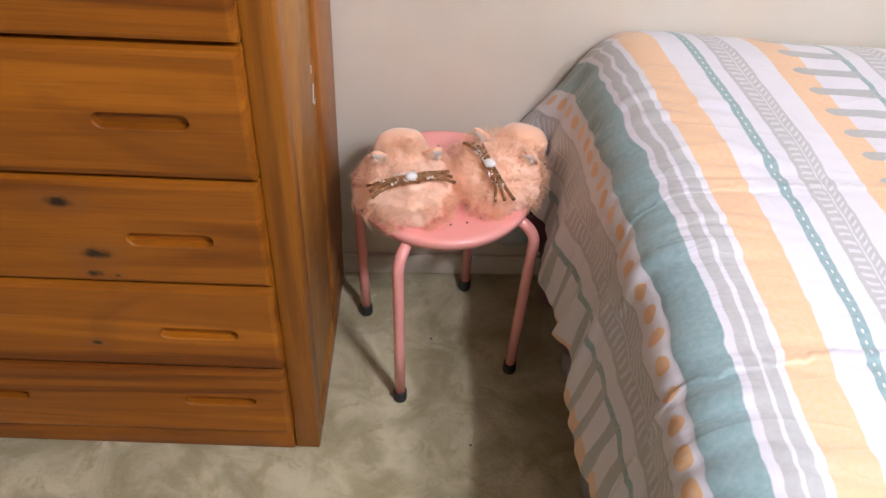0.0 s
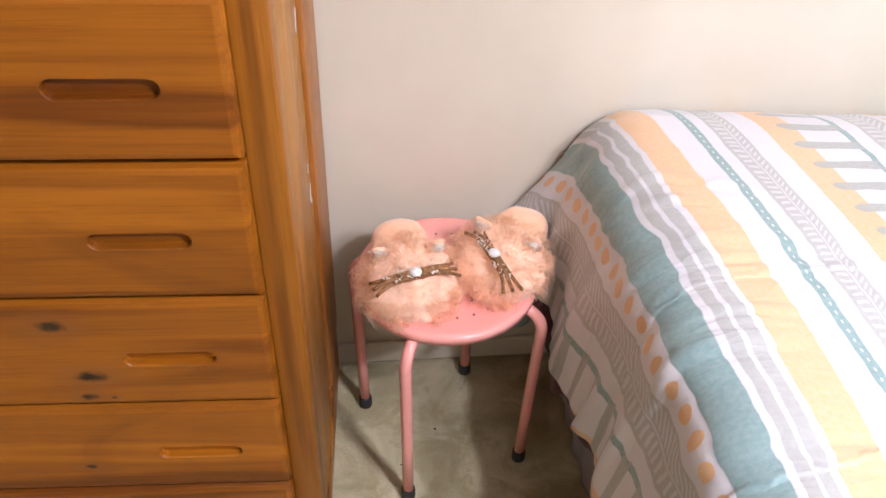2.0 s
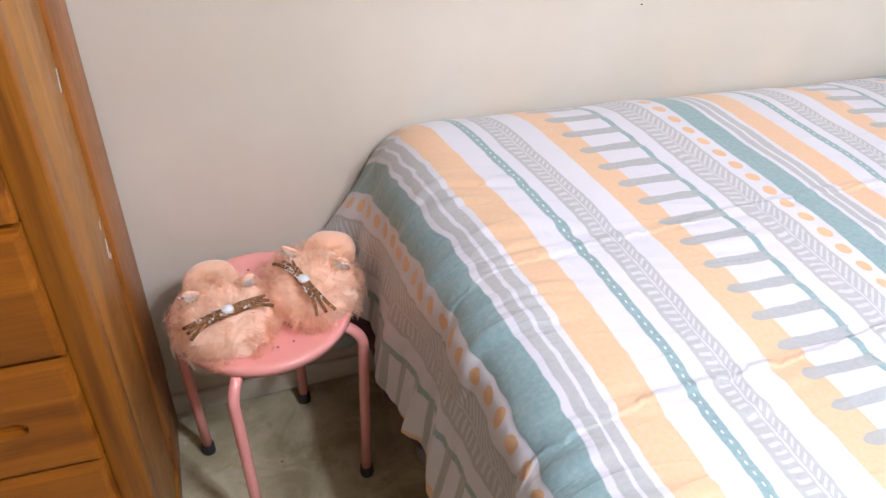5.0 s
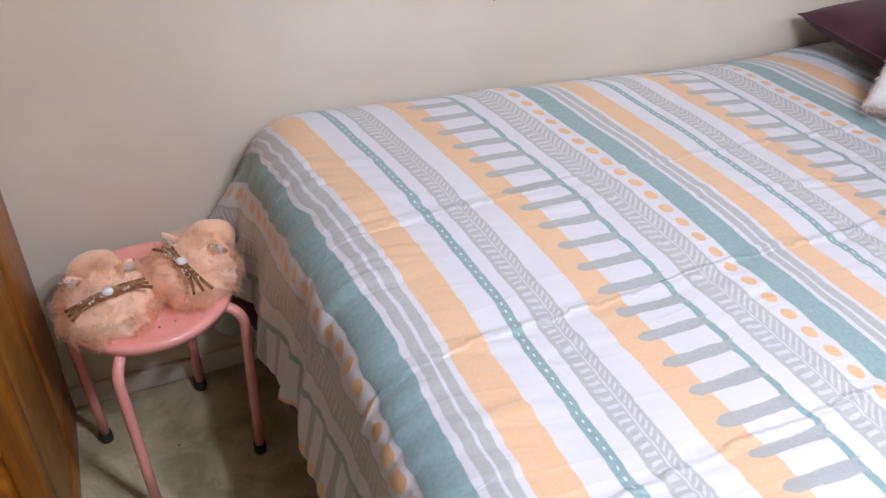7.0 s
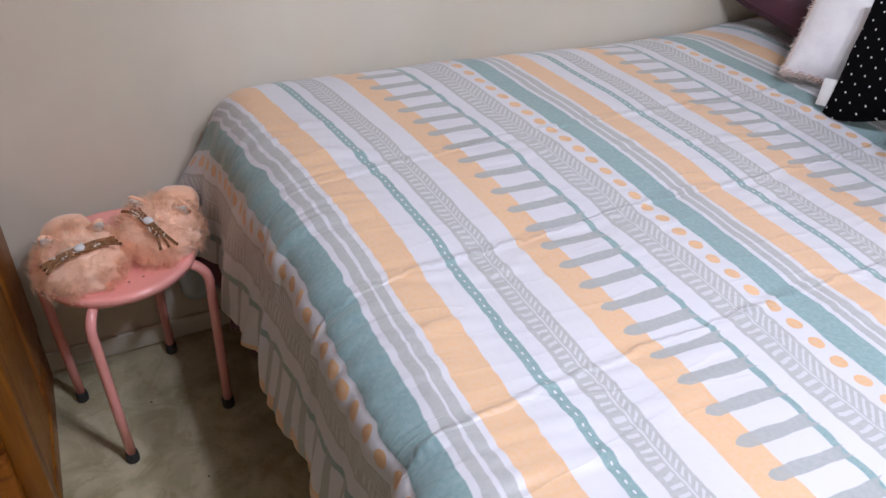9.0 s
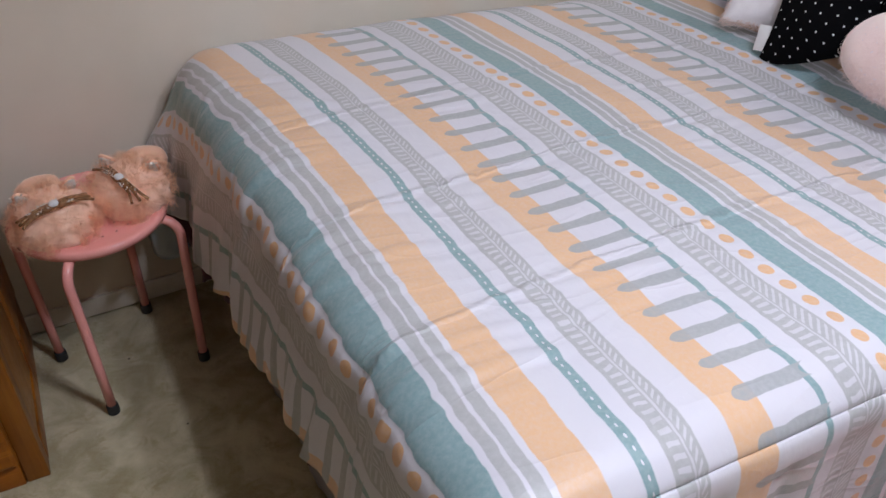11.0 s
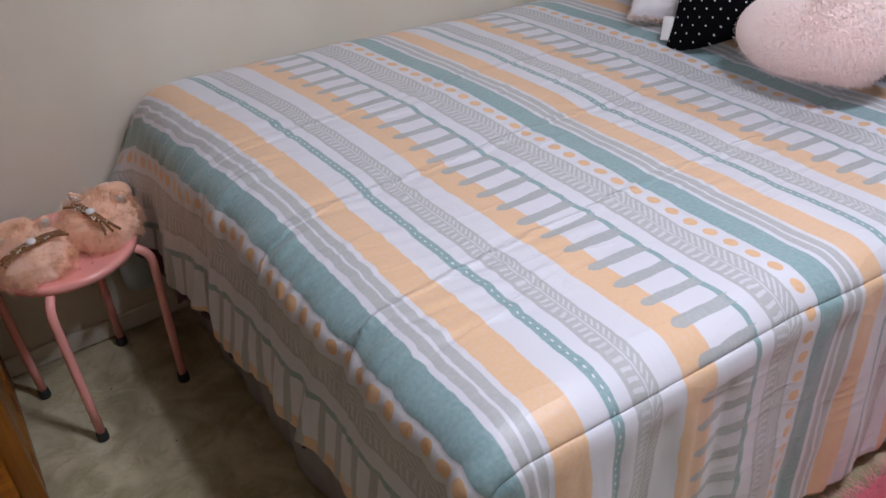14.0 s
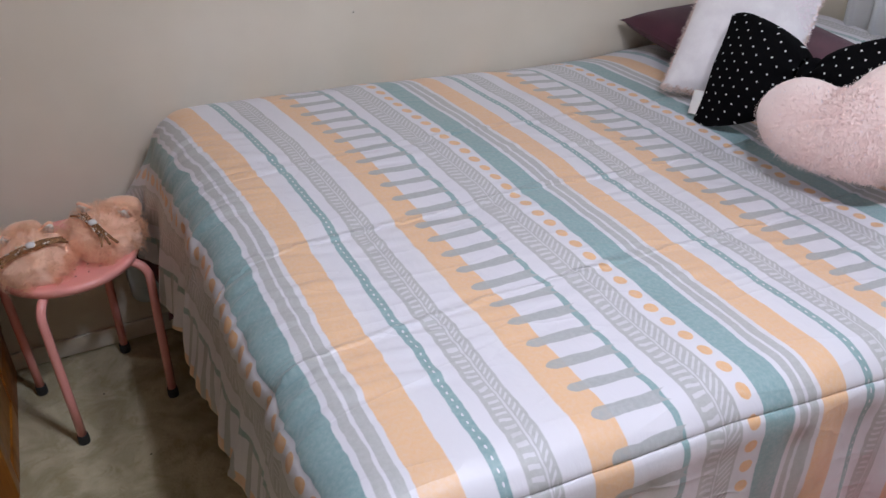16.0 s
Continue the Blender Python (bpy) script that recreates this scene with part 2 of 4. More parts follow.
    return g.done(c, g.m("ADD", 0.36, g.m("MULTIPLY", pucker, 0.15)), g.bump(h, 0.5, 0.006), spec=0.42, sheen=0.15)


cream_wall = wall_material()
# tan made up for the unseen walls, to cut the light they bounce
bounce_wall_tan = mottled("bounce_cutting_tan", (0.34, 0.285, 0.215), (0.40, 0.34, 0.26), 0.7, 3, 120)
carpet = carpet_material()
comforter_print = comforter_material()
ceiling_paint = mottled("ceiling_paint", (0.7, 0.68, 0.64), (0.78, 0.76, 0.72), 0.8, 3, 90)
baseboard_paint = mottled("baseboard_paint", (0.6, 0.55, 0.46), (0.72, 0.67, 0.58), 0.45, 9, 60)
pink_paint = mottled("pink_enamel", (0.85, 0.35, 0.315), (0.89, 0.40, 0.36), 0.22, 12, 80, 0.03, coat=0.25)
# near-black red: the shade inside the seat's holes, as a colour
hole_shade = mottled("hole_shade_dark", (0.05, 0.015, 0.015), (0.08, 0.02, 0.02), 0.7)
rubber = mottled("black_rubber", (0.012, 0.012, 0.013), (0.03, 0.03, 0.03), 0.55)
peach_fabric = mottled("peach_plush", (0.93, 0.52, 0.33), (0.95, 0.59, 0.40), 0.9, 30, 400, 0.4, sheen=0.5)
gold = mottled("rose_gold_sequin", (0.13, 0.055, 0.02), (0.72, 0.42, 0.22), 0.25, 260, 700, 0.8, 0.003, metal=0.85)
silver = mottled("silver_sequin", (0.78, 0.70, 0.64), (0.97, 0.94, 0.9), 0.3, 300, 800, 0.9, 0.003, metal=0.45)
skirt_cloth = mottled("grey_skirt_cloth", (0.215, 0.20, 0.22), (0.30, 0.285, 0.305), 0.9, 12, 500, 0.3, sheen=0.2)
sheet_blue = mottled("pale_blue_sheet", (0.42, 0.49, 0.52), (0.52, 0.59, 0.62), 0.85, 10, 400, 0.3)
burgundy = mottled("burgundy_cotton", (0.042, 0.007, 0.017), (0.068, 0.013, 0.027), 0.8, 14, 600, 0.25, sheen=0.05)
mattress_cloth = mottled("mattress_cloth", (0.55, 0.53, 0.5), (0.7, 0.68, 0.65), 0.9, 10, 300)
white_plush = mottled("white_plush", (0.72, 0.68, 0.70), (0.86, 0.83, 0.84), 0.85, 22, 300, 0.4, sheen=0.4)
tag_white = mottled("tag_white", (0.75, 0.74, 0.73), (0.83, 0.82, 0.81), 0.6, 40, 300)
pink_plush = mottled("pale_pink_plush", (0.82, 0.655, 0.615), (0.88, 0.74, 0.70), 0.9, 20, 300, 0.4, sheen=0.5)
fluff = mottled("peach_fluff", (0.92, 0.57, 0.41), (0.96, 0.67, 0.51), 0.95, 22, 90, 0.5, 0.005, sheen=0.4)
sole_peach = mottled("peach_sole_plush", (0.93, 0.59, 0.42), (0.96, 0.67, 0.51), 0.9, 30, 400, 0.4, sheen=0.3)
sequin_white = mottled("pearl_sequin", (0.78, 0.66, 0.72), (0.9, 0.88, 0.9), 0.12, 200, 600)
chip_white = mottled("bare_chip", (0.75, 0.72, 0.68), (0.85, 0.83, 0.8), 0.7, 80, 300)
frame_white = mottled("window_paint", (0.75, 0.75, 0.74), (0.82, 0.82, 0.81), 0.45, 9, 60)
hem_orange = mottled("hem_cloth", (0.62, 0.42, 0.25), (0.78, 0.68, 0.6), 0.7, 40, 300)
seam_thread = mottled("seam_thread", (0.45, 0.43, 0.45), (0.6, 0.58, 0.6), 0.7, 60, 400)
lint_dark = mottled("lint_dark", (0.03, 0.025, 0.02), (0.06, 0.05, 0.04), 0.9)


def fur_material(name, root, tip, rough=0.75):
    g = Graph(name)
    along = g.xyz(g.coord("UV"))[1]
    info = g.tree.nodes.new("ShaderNodeNewGeometry").outputs["Random Per Island"]
    f = g.m("ADD", g.m("MULTIPLY", along, 0.7), g.m("MULTIPLY", info, 0.3))
    colour = g.mix(f, root, tip)
    mat = g.done(colour, rough, spec=0.3, sheen=0.4)
    # thin hairs pass light
    thin = g.tree.nodes.new("ShaderNodeBsdfTranslucent")
    g.put(thin.inputs[0], colour)
    both = g.tree.nodes.new("ShaderNodeMixShader")
    both.inputs[0].default_value = 0.6
    g.tree.links.new(g.bsdf.outputs[0], both.inputs[1])
    g.tree.links.new(thin.outputs[0], both.inputs[2])
    g.tree.links.new(both.outputs[0], g.tree.nodes["Material Output"].inputs[0])
    return mat


peach_fur = fur_material("peach_fur", (0.98, 0.66, 0.46), (0.99, 0.79, 0.62))
heart_fur = fur_material("pale_pink_fur", (0.86, 0.70, 0.66), (0.92, 0.80, 0.765))
white_fur = fur_material("white_fur", (0.82, 0.66, 0.60), (0.90, 0.80, 0.77))
rug_fur = fur_material("hot_pink_fur", (0.90, 0.27, 0.35), (0.97, 0.50, 0.56))

g_ = Graph("black_polka_velvet")
uv_ = g_.coord("UV")
ux_, uy_, _ = g_.xyz(uv_)
PITCH = 0.039
row_ = g_.m("FLOOR", g_.m("DIVIDE", uy_, PITCH * 0.5))
sx_ = g_.m("ADD", ux_, g_.m("MULTIPLY", g_.m("FLOORED_MODULO", row_, 2.0), PITCH * 0.5))
fx_ = g_.m("MULTIPLY", g_.m("SUBTRACT", g_.m("FRACT", g_.m("DIVIDE", sx_, PITCH)), 0.5), PITCH)
fy_ = g_.m("MULTIPLY", g_.m("SUBTRACT", g_.m("FRACT", g_.m("DIVIDE", uy_, PITCH * 0.5)), 0.5), PITCH * 0.5)
dd_ = g_.m("SQRT", g_.m("ADD", g_.m("MULTIPLY", fx_, fx_), g_.m("MULTIPLY", fy_, fy_)))
polka = g_.done(g_.mix(g_.step(dd_, 0.0018, 0.0027), (0.75, 0.74, 0.72), (0.0035, 0.0035, 0.004)), 0.9,
                g_.bump(g_.noise(uv_, 500, 2), 0.3, 0.002), spec=0.04)

g_ = Graph("clear_gem")
g_.put(g_.bsdf.inputs["Transmission Weight"], 0.25)
gem_glass = g_.done((0.95, 0.96, 0.98), 0.08)

g_ = Graph("pane_glass")
g_.put(g_.bsdf.inputs["Transmission Weight"], 1.0)
pane_glass = g_.done((0.95, 0.97, 0.97), 0.02)

# sheer curtain: part of the daylight passes
g_ = Graph("sheer_curtain")
lace = g_.noise(g_.mapping(g_.coord(), (1, 1, 0.3)), 240, 2)
thin = g_.tree.nodes.new("ShaderNodeBsdfTranslucent")
thin.inputs[0].default_value = (0.85, 0.87, 0.9, 1)
both = g_.tree.nodes.new("ShaderNodeMixShader")
g_.put(both.inputs[0], g_.m("ADD", 0.58, g_.m("MULTIPLY", lace, 0.2)))
curtain_sheer = g_.done((0.90, 0.91, 0.93), 0.9)
g_.tree.links.new(g_.bsdf.outputs[0], both.inputs[1])
g_.tree.links.new(thin.outputs[0], both.inputs[2])
g_.tree.links.new(both.outputs[0], g_.tree.nodes["Material Output"].inputs[0])


# ---- mesh helpers ----
def thing(name, label, category, at=(0, 0, 0), group="", kind=""):
    ob = new(name)
    ob.location = at
    ob.empty_display_size = 0.05
    return tagged(ob, label, category, group, kind)


def finish(ob, smooth):
    if smooth:
        ob.data.polygons.foreach_set("use_smooth", [True] * len(ob.data.polygons))


def part(name, bm, material, parent, label="", smooth=True, kind=""):
    """Link a bmesh as one mesh object under a thing or a part."""
    me = bpy.data.meshes.new(name)
    bm.to_mesh(me)
    bm.free()
    me.materials.append(material)
    ob = new(name, me)
    finish(ob, smooth)
    if parent is not None:
        ob.parent = parent
        ob.matrix_parent_inverse = Matrix.Translation(-parent.location)
    return tagged(ob, label, kind=kind)


def mesh_part(name, verts, faces, material, parent, label="", smooth=True, uvs=None, kind=""):
    me = bpy.data.meshes.new(name)
    me.from_pydata([tuple(v) for v in verts], [], [tuple(f) for f in faces])
    me.materials.append(material)
    if uvs is not None:
        layer = me.uv_layers.new(name="pattern")
        idx = np.empty(len(me.loops), dtype=np.int32)
        me.loops.foreach_get("vertex_index", idx)
        layer.data.foreach_set("uv", np.asarray(uvs, dtype=np.float32)[idx].ravel())
    me.update()
    ob = new(name, me)
    finish(ob, smooth)
    if parent is not None:
        ob.parent = parent
        ob.matrix_parent_inverse = Matrix.Translation(-parent.location)
    return tagged(ob, label, kind=kind)


def block(x0, x1, y0, y1, z0, z1, bevel=0.003, segments=2):
    bm = bmesh.new()
    bmesh.ops.create_cube(bm, size=1)
    for v in bm.verts:
        v.co = Vector(((x0 + x1) / 2 + v.co.x * (x1 - x0), (y0 + y1) / 2 + v.co.y * (y1 - y0), (z0 + z1) / 2 + v.co.z * (z1 - z0)))
    if bevel:
        bmesh.ops.bevel(bm, geom=list(bm.edges), offset=bevel, segments=segments, profile=0.5, affect="EDGES")
    return bm


def tube(points, radii, sides=14, squash=1.0):
    """A closed tube along points, with a radius for each."""
    bm = bmesh.new()
    rings, side = [], None
    for i, p in enumerate(points):
        ahead = (points[min(i + 1, len(points) - 1)] - points[max(i - 1, 0)]).normalized()
        side = side or ahead.orthogonal().normalized()
        side = (side - ahead * side.dot(ahead)).normalized()
        up = ahead.cross(side)
        r = radii[i]
        rings.append([bm.verts.new(p + side * (r * math.cos(a)) + up * (r * squash * math.sin(a))) for a in (2 * math.pi * k / sides for k in range(sides))])
    for a, b in zip(rings, rings[1:]):
        for k in range(sides):
            bm.faces.new((a[k], a[(k + 1) % sides], b[(k + 1) % sides], b[k]))
    bm.faces.new(rings[0][::-1]), bm.faces.new(rings[-1])
    return bm


def lathe(profile, cx, cy, sides=48):
    """A turned form from (radius, z) pairs; radius 0 closes it."""
    bm = bmesh.new()
    rings = []
    for r, z in profile:
        if r < 1e-6:
            rings.append([bm.verts.new((cx, cy, z))])
        else:
            rings.append([bm.verts.new((cx + r * math.cos(2 * math.pi * k / sides), cy + r * math.sin(2 * math.pi * k / sides), z)) for k in range(sides)])
    for a, b in zip(rings, rings[1:]):
        for k in range(sides):
            n = (k + 1) % sides
            if len(a) == 1:
                bm.faces.new((a[0], b[n], b[k]))
            elif len(b) == 1:
                bm.faces.new((a[k], a[n], b[0]))
            else:
                bm.faces.new((a[k], a[n], b[n], b[k]))
    bmesh.ops.recalc_face_normals(bm, faces=bm.faces)
    return bm


def grid_faces(rows, cols):
    return [(i * cols + j, i * cols + j + 1, (i + 1) * cols + j + 1, (i + 1) * cols + j) for i in range(rows - 1) for j in range(cols - 1)]


def fur(name, spots, normals, length, width, material, parent, seed, droop=(0, 0, -0.4), mess=0.5, label=""):
    """Tapered hairs standing on spots."""
    rng = np.random.default_rng(seed)
    n = len(spots)
    spots, normals = np.asarray(spots, float), np.asarray(normals, float)
    comb = rng.normal(0, 1, (n, 3)) * 0.7 + np.asarray(droop)[None]
    comb -= (comb * normals).sum(1, keepdims=True) * normals
    comb /= np.linalg.norm(comb, axis=1, keepdims=True) + 1e-9
    way = normals * (1 - mess) + comb * (mess + rng.uniform(-0.2, 0.2, (n, 1)))
    way /= np.linalg.norm(way, axis=1, keepdims=True)
    side = np.cross(way, normals)
    side /= np.linalg.norm(side, axis=1, keepdims=True) + 1e-9
    ln = (length * rng.uniform(0.55, 1.15, n))[:, None]
    bend = np.asarray(droop)[None] * ln * rng.uniform(0.3, 1.0, (n, 1))
    w = width * rng.uniform(0.7, 1.3, (n, 1))
    mid, end = spots + way * ln * 0.55 + bend * 0.3, spots + way * ln * 0.95 + bend
    verts = np.stack([spots - side * w, spots + side * w, mid + side * w * 0.75, mid - side * w * 0.75, end], 1).reshape(-1, 3)
    uvs = np.tile(np.array([[0, 0], [1, 0], [1, 0.55], [0, 0.55], [0.5, 1]]), (n, 1))
    base = np.arange(n) * 5
    faces = [f for b in base.tolist() for f in ((b, b + 1, b + 2, b + 3), (b + 3, b + 2, b + 4))]
    ob = mesh_part(name, verts, faces, material, parent, label, smooth=True, uvs=uvs, kind="stuff")
    return ob


def tufts(name, spots, normals, hairs, length, width, material, parent, seed, lay=0.75, droop=(0, 0, 0), label=""):
    """Long soft fur in locks: the hairs of a lock start apart and close up towards its tip."""
    rng = np.random.default_rng(seed)
    p, nrm = np.asarray(spots, float), np.asarray(normals, float)
    n = len(p)
    comb = rng.normal(0, 0.6, (n, 3)) + np.asarray(droop)[None]
    comb -= (comb * nrm).sum(1, keepdims=True) * nrm
    comb /= np.linalg.norm(comb, axis=1, keepdims=True) + 1e-9
    long = length * rng.uniform(0.6, 1.3, (n, 1))
    root, up, lie, ln = (np.repeat(k, hairs, 0) for k in (p, nrm, comb, long))
    m = n * hairs
    ln = ln * rng.uniform(0.6, 1.1, (m, 1))
    spread = rng.normal(0, 0.0065, (m, 3))
    spread -= (spread * up).sum(1, keepdims=True) * up
    start = root + spread
    mid = start + up * ln * 0.42 + lie * ln * 0.22 * lay - spread * 0.1
    end = start + up * ln * (0.72 - 0.35 * lay) + lie * ln * lay - spread * 0.45 + rng.normal(0, 0.0028, (m, 3))
    side = np.cross(end - start, rng.normal(0, 1, (m, 3)))
    side /= np.linalg.norm(side, axis=1, keepdims=True) + 1e-9
    w = width * rng.uniform(0.6, 1.3, (m, 1))
    verts = np.stack([start - side * w, start + side * w, mid + side * w * 0.8, mid - side * w * 0.8, end], 1).reshape(-1, 3)
    uvs = np.tile(np.array([[0, 0], [1, 0], [1, 0.55], [0, 0.55], [0.5, 1]]), (m, 1))
    faces = [f for b in range(0, m * 5, 5) for f in ((b, b + 1, b + 2, b + 3), (b + 3, b + 2, b + 4))]
    return mesh_part(name, verts, faces, material, parent, label, smooth=True, uvs=uvs, kind="stuff")


def smooth01(a, b, x):
    t = np.clip((np.asarray(x, float) - a) / (b - a), 0, 1)
    return t * t * (3 - 2 * t)


def ripple(x, y, seed=0.0):
    return noise.noise(Vector((x, y, seed)))


# ---- the room ----
X0, X1, Y0, H = -1.8, 2.42, -3.5, 2.44


def structure(name, bm, material, label, category, smooth=False):
    ob = part(name, bm, material, None, "", smooth)
    return tagged(ob, label, category, kind="structure")


structure("floor", block(X0 - 0.1, X1 + 0.1, Y0 - 0.1, 0.1, -0.1, 0, 0), carpet, "worn beige cut-pile carpet with faint stains", "carpet")
structure("ceiling", block(X0 - 0.1, X1 + 0.1, Y0 - 0.1, 0.1, H, H + 0.1, 0), ceiling_paint, "plain off-white painted ceiling", "ceiling")
structure("wall_north", block(X0 - 0.1, X1 + 0.1, 0, 0.1, 0, H, 0), cream_wall, "plain cream painted wall with light scuffs", "wall")
# south and west walls stay unseen; their darker tone holds back fill light
structure("wall_south", block(X0 - 0.1, X1 + 0.1, Y0 - 0.1, Y0, 0, H, 0), bounce_wall_tan, "unseen plain wall, toned tan to cut bounced light", "wall")
structure("wall_west", block(X0 - 0.1, X0, Y0, 0, 0, H, 0), bounce_wall_tan, "unseen plain wall, toned tan to cut bounced light", "wall")
# the wall at the bed's head, with the window's opening
WY0, WY1, WZ0, WZ1 = -1.55, -0.22, 0.78, 2.05
bm = block(X1, X1 + 0.1, Y0, WY0, 0, H, 0)
for box in ((WY1, 0, 0, H), (WY0, WY1, 0, WZ0), (WY0, WY1, WZ1, H)):
    more = block(X1, X1 + 0.1, box[0], box[1], box[2], box[3], 0)
    me = bpy.data.meshes.new("tmp")
    more.to_mesh(me)
    more.free()
    bm.from_mesh(me)
    bpy.data.meshes.remove(me)
structure("wall_east", bm, cream_wall, "cream painted wall with a window opening", "wall")
for name, box in (("baseboard_north", (-0.292 - 0.9, X1, -0.012, -0.0005, 0.006, 0.060)),):
    structure(name, block(*box, 0.003), baseboard_paint, "low cream painted baseboard, scuffed", "baseboard", True)

# window and curtain
window = thing("window_1", "white framed window behind a sheer curtain", "window", (X1 + 0.05, (WY0 + WY1) / 2, WZ0), kind="structure")
wx0, wx1 = X1 + 0.03, X1 + 0.075
for nm, box in (("window_frame", (WY0, WY0 + 0.045, WZ0, WZ1)), ("window_frame", (WY1 - 0.045, WY1, WZ0, WZ1)),
                ("window_frame", (WY0 + 0.045, WY1 - 0.045, WZ0, WZ0 + 0.05)), ("window_frame", (WY0 + 0.045, WY1 - 0.045, WZ1 - 0.05, WZ1)),
                ("mullion", ((WY0 + WY1) / 2 - 0.02, (WY0 + WY1) / 2 + 0.02, WZ0 + 0.05, WZ1 - 0.05))):
    part(nm, block(wx0, wx1, *box, 0.004), frame_white, window)
for a, b in ((WY0 + 0.045, (WY0 + WY1) / 2 - 0.02), ((WY0 + WY1) / 2 + 0.02, WY1 - 0.045)):
    pane = part("pane", block(X1 + 0.05, X1 + 0.054, a, b, WZ0 + 0.05, WZ1 - 0.05, 0), pane_glass, window, "", False)
    pane.visible_shadow = False


def curtain(y0, y1, seed, label):
    ob = thing("curtain", label, "curtain", (X1 - 0.05, (y0 + y1) / 2, 0.6), "curtains at the window")
    cols, rows = 90, 14
    verts = []
    for i in range(rows):
        z = 0.58 + (2.12 - 0.58) * i / (rows - 1)
        for j in range(cols):
            t = j / (cols - 1)
            fold = 0.024 * math.sin(t * 46 + seed + 0.5 * ripple(t * 4, z, seed)) + 0.012 * ripple(t * 9, z * 0.6, seed + 3)
            verts.append((X1 - 0.055 + fold, y0 + (y1 - y0) * t + 0.006 * math.cos(t * 92), z))
    mesh_part("cloth", verts, grid_faces(rows, cols), curtain_sheer, ob)
    return ob


curtain(-0.86, -0.14, 0.0, "sheer white curtain hanging in soft folds at the window")
curtain(-1.64, -0.90, 2.0, "sheer white curtain hanging in soft folds at the window")


# ---- chest of drawers ----
def slot_loop(cx, cz, w, h, n=8):
    r = h / 2
    pts = [(cx + w / 2 - r + r * math.cos(a), cz + r * math.sin(a)) for a in (-math.pi / 2 + math.pi * k / n for k in range(n + 1))]
    return pts + [(cx - w / 2 + r + r * math.cos(a), cz + r * math.sin(a)) for a in (math.pi / 2 + math.pi * k / n for k in range(n + 1))]


def drawer_front(x0, x1, z0, z1, y, thick, slots, soft=0.010):
    """A thick board whose front has rounded edges and routed finger slots."""
    bm = bmesh.new()
    front, edges = [], []

    def ring(inset, yy):
        return [bm.verts.new(c) for c in ((x0 + inset, yy, z0 + inset), (x1 - inset, yy, z0 + inset), (x1 - inset, yy, z1 - inset), (x0 + inset, yy, z1 - inset))]

    rings = [ring(0, y + thick), ring(0, y + soft), ring(soft * 0.3, y + soft * 0.3), ring(soft, y)]
    for a, b in zip(rings, rings[1:]):
        for k in range(4):
            bm.faces.new((a[k], a[(k + 1) % 4], b[(k + 1) % 4], b[k]))
    bm.faces.new(rings[0][::-1])
    edges += [bm.edges.get((rings[-1][k], rings[-1][(k + 1) % 4])) for k in range(4)]
    loops = []
    for cx, cz, w, h in slots:
        lip = [bm.verts.new((px, y, pz)) for px, pz in slot_loop(cx, cz, w, h)]
        es = [bm.edges.new((lip[k], lip[(k + 1) % len(lip)])) for k in range(len(lip))]
        edges += es
        loops.append((lip, cx, cz, w, h))
    bmesh.ops.triangle_fill(bm, edges=edges, use_beauty=True, normal=(0, -1, 0))
    for lip, cx, cz, w, h in loops:
        previous = lip
        for inset, depth in ((0.0015, 0.0025), (0.002, 0.013)):
            nxt = [bm.verts.new((px, y + depth, pz)) for px, pz in slot_loop(cx, cz, w - 2 * inset, h - 2 * inset)]
            for k in range(len(nxt)):
                bm.faces.new((previous[k], previous[(k + 1) % len(nxt)], nxt[(k + 1) % len(nxt)], nxt[k]))
            previous = nxt
        bm.faces.new(previous)
    bmesh.ops.recalc_face_normals(bm, faces=bm.faces)
    return bm


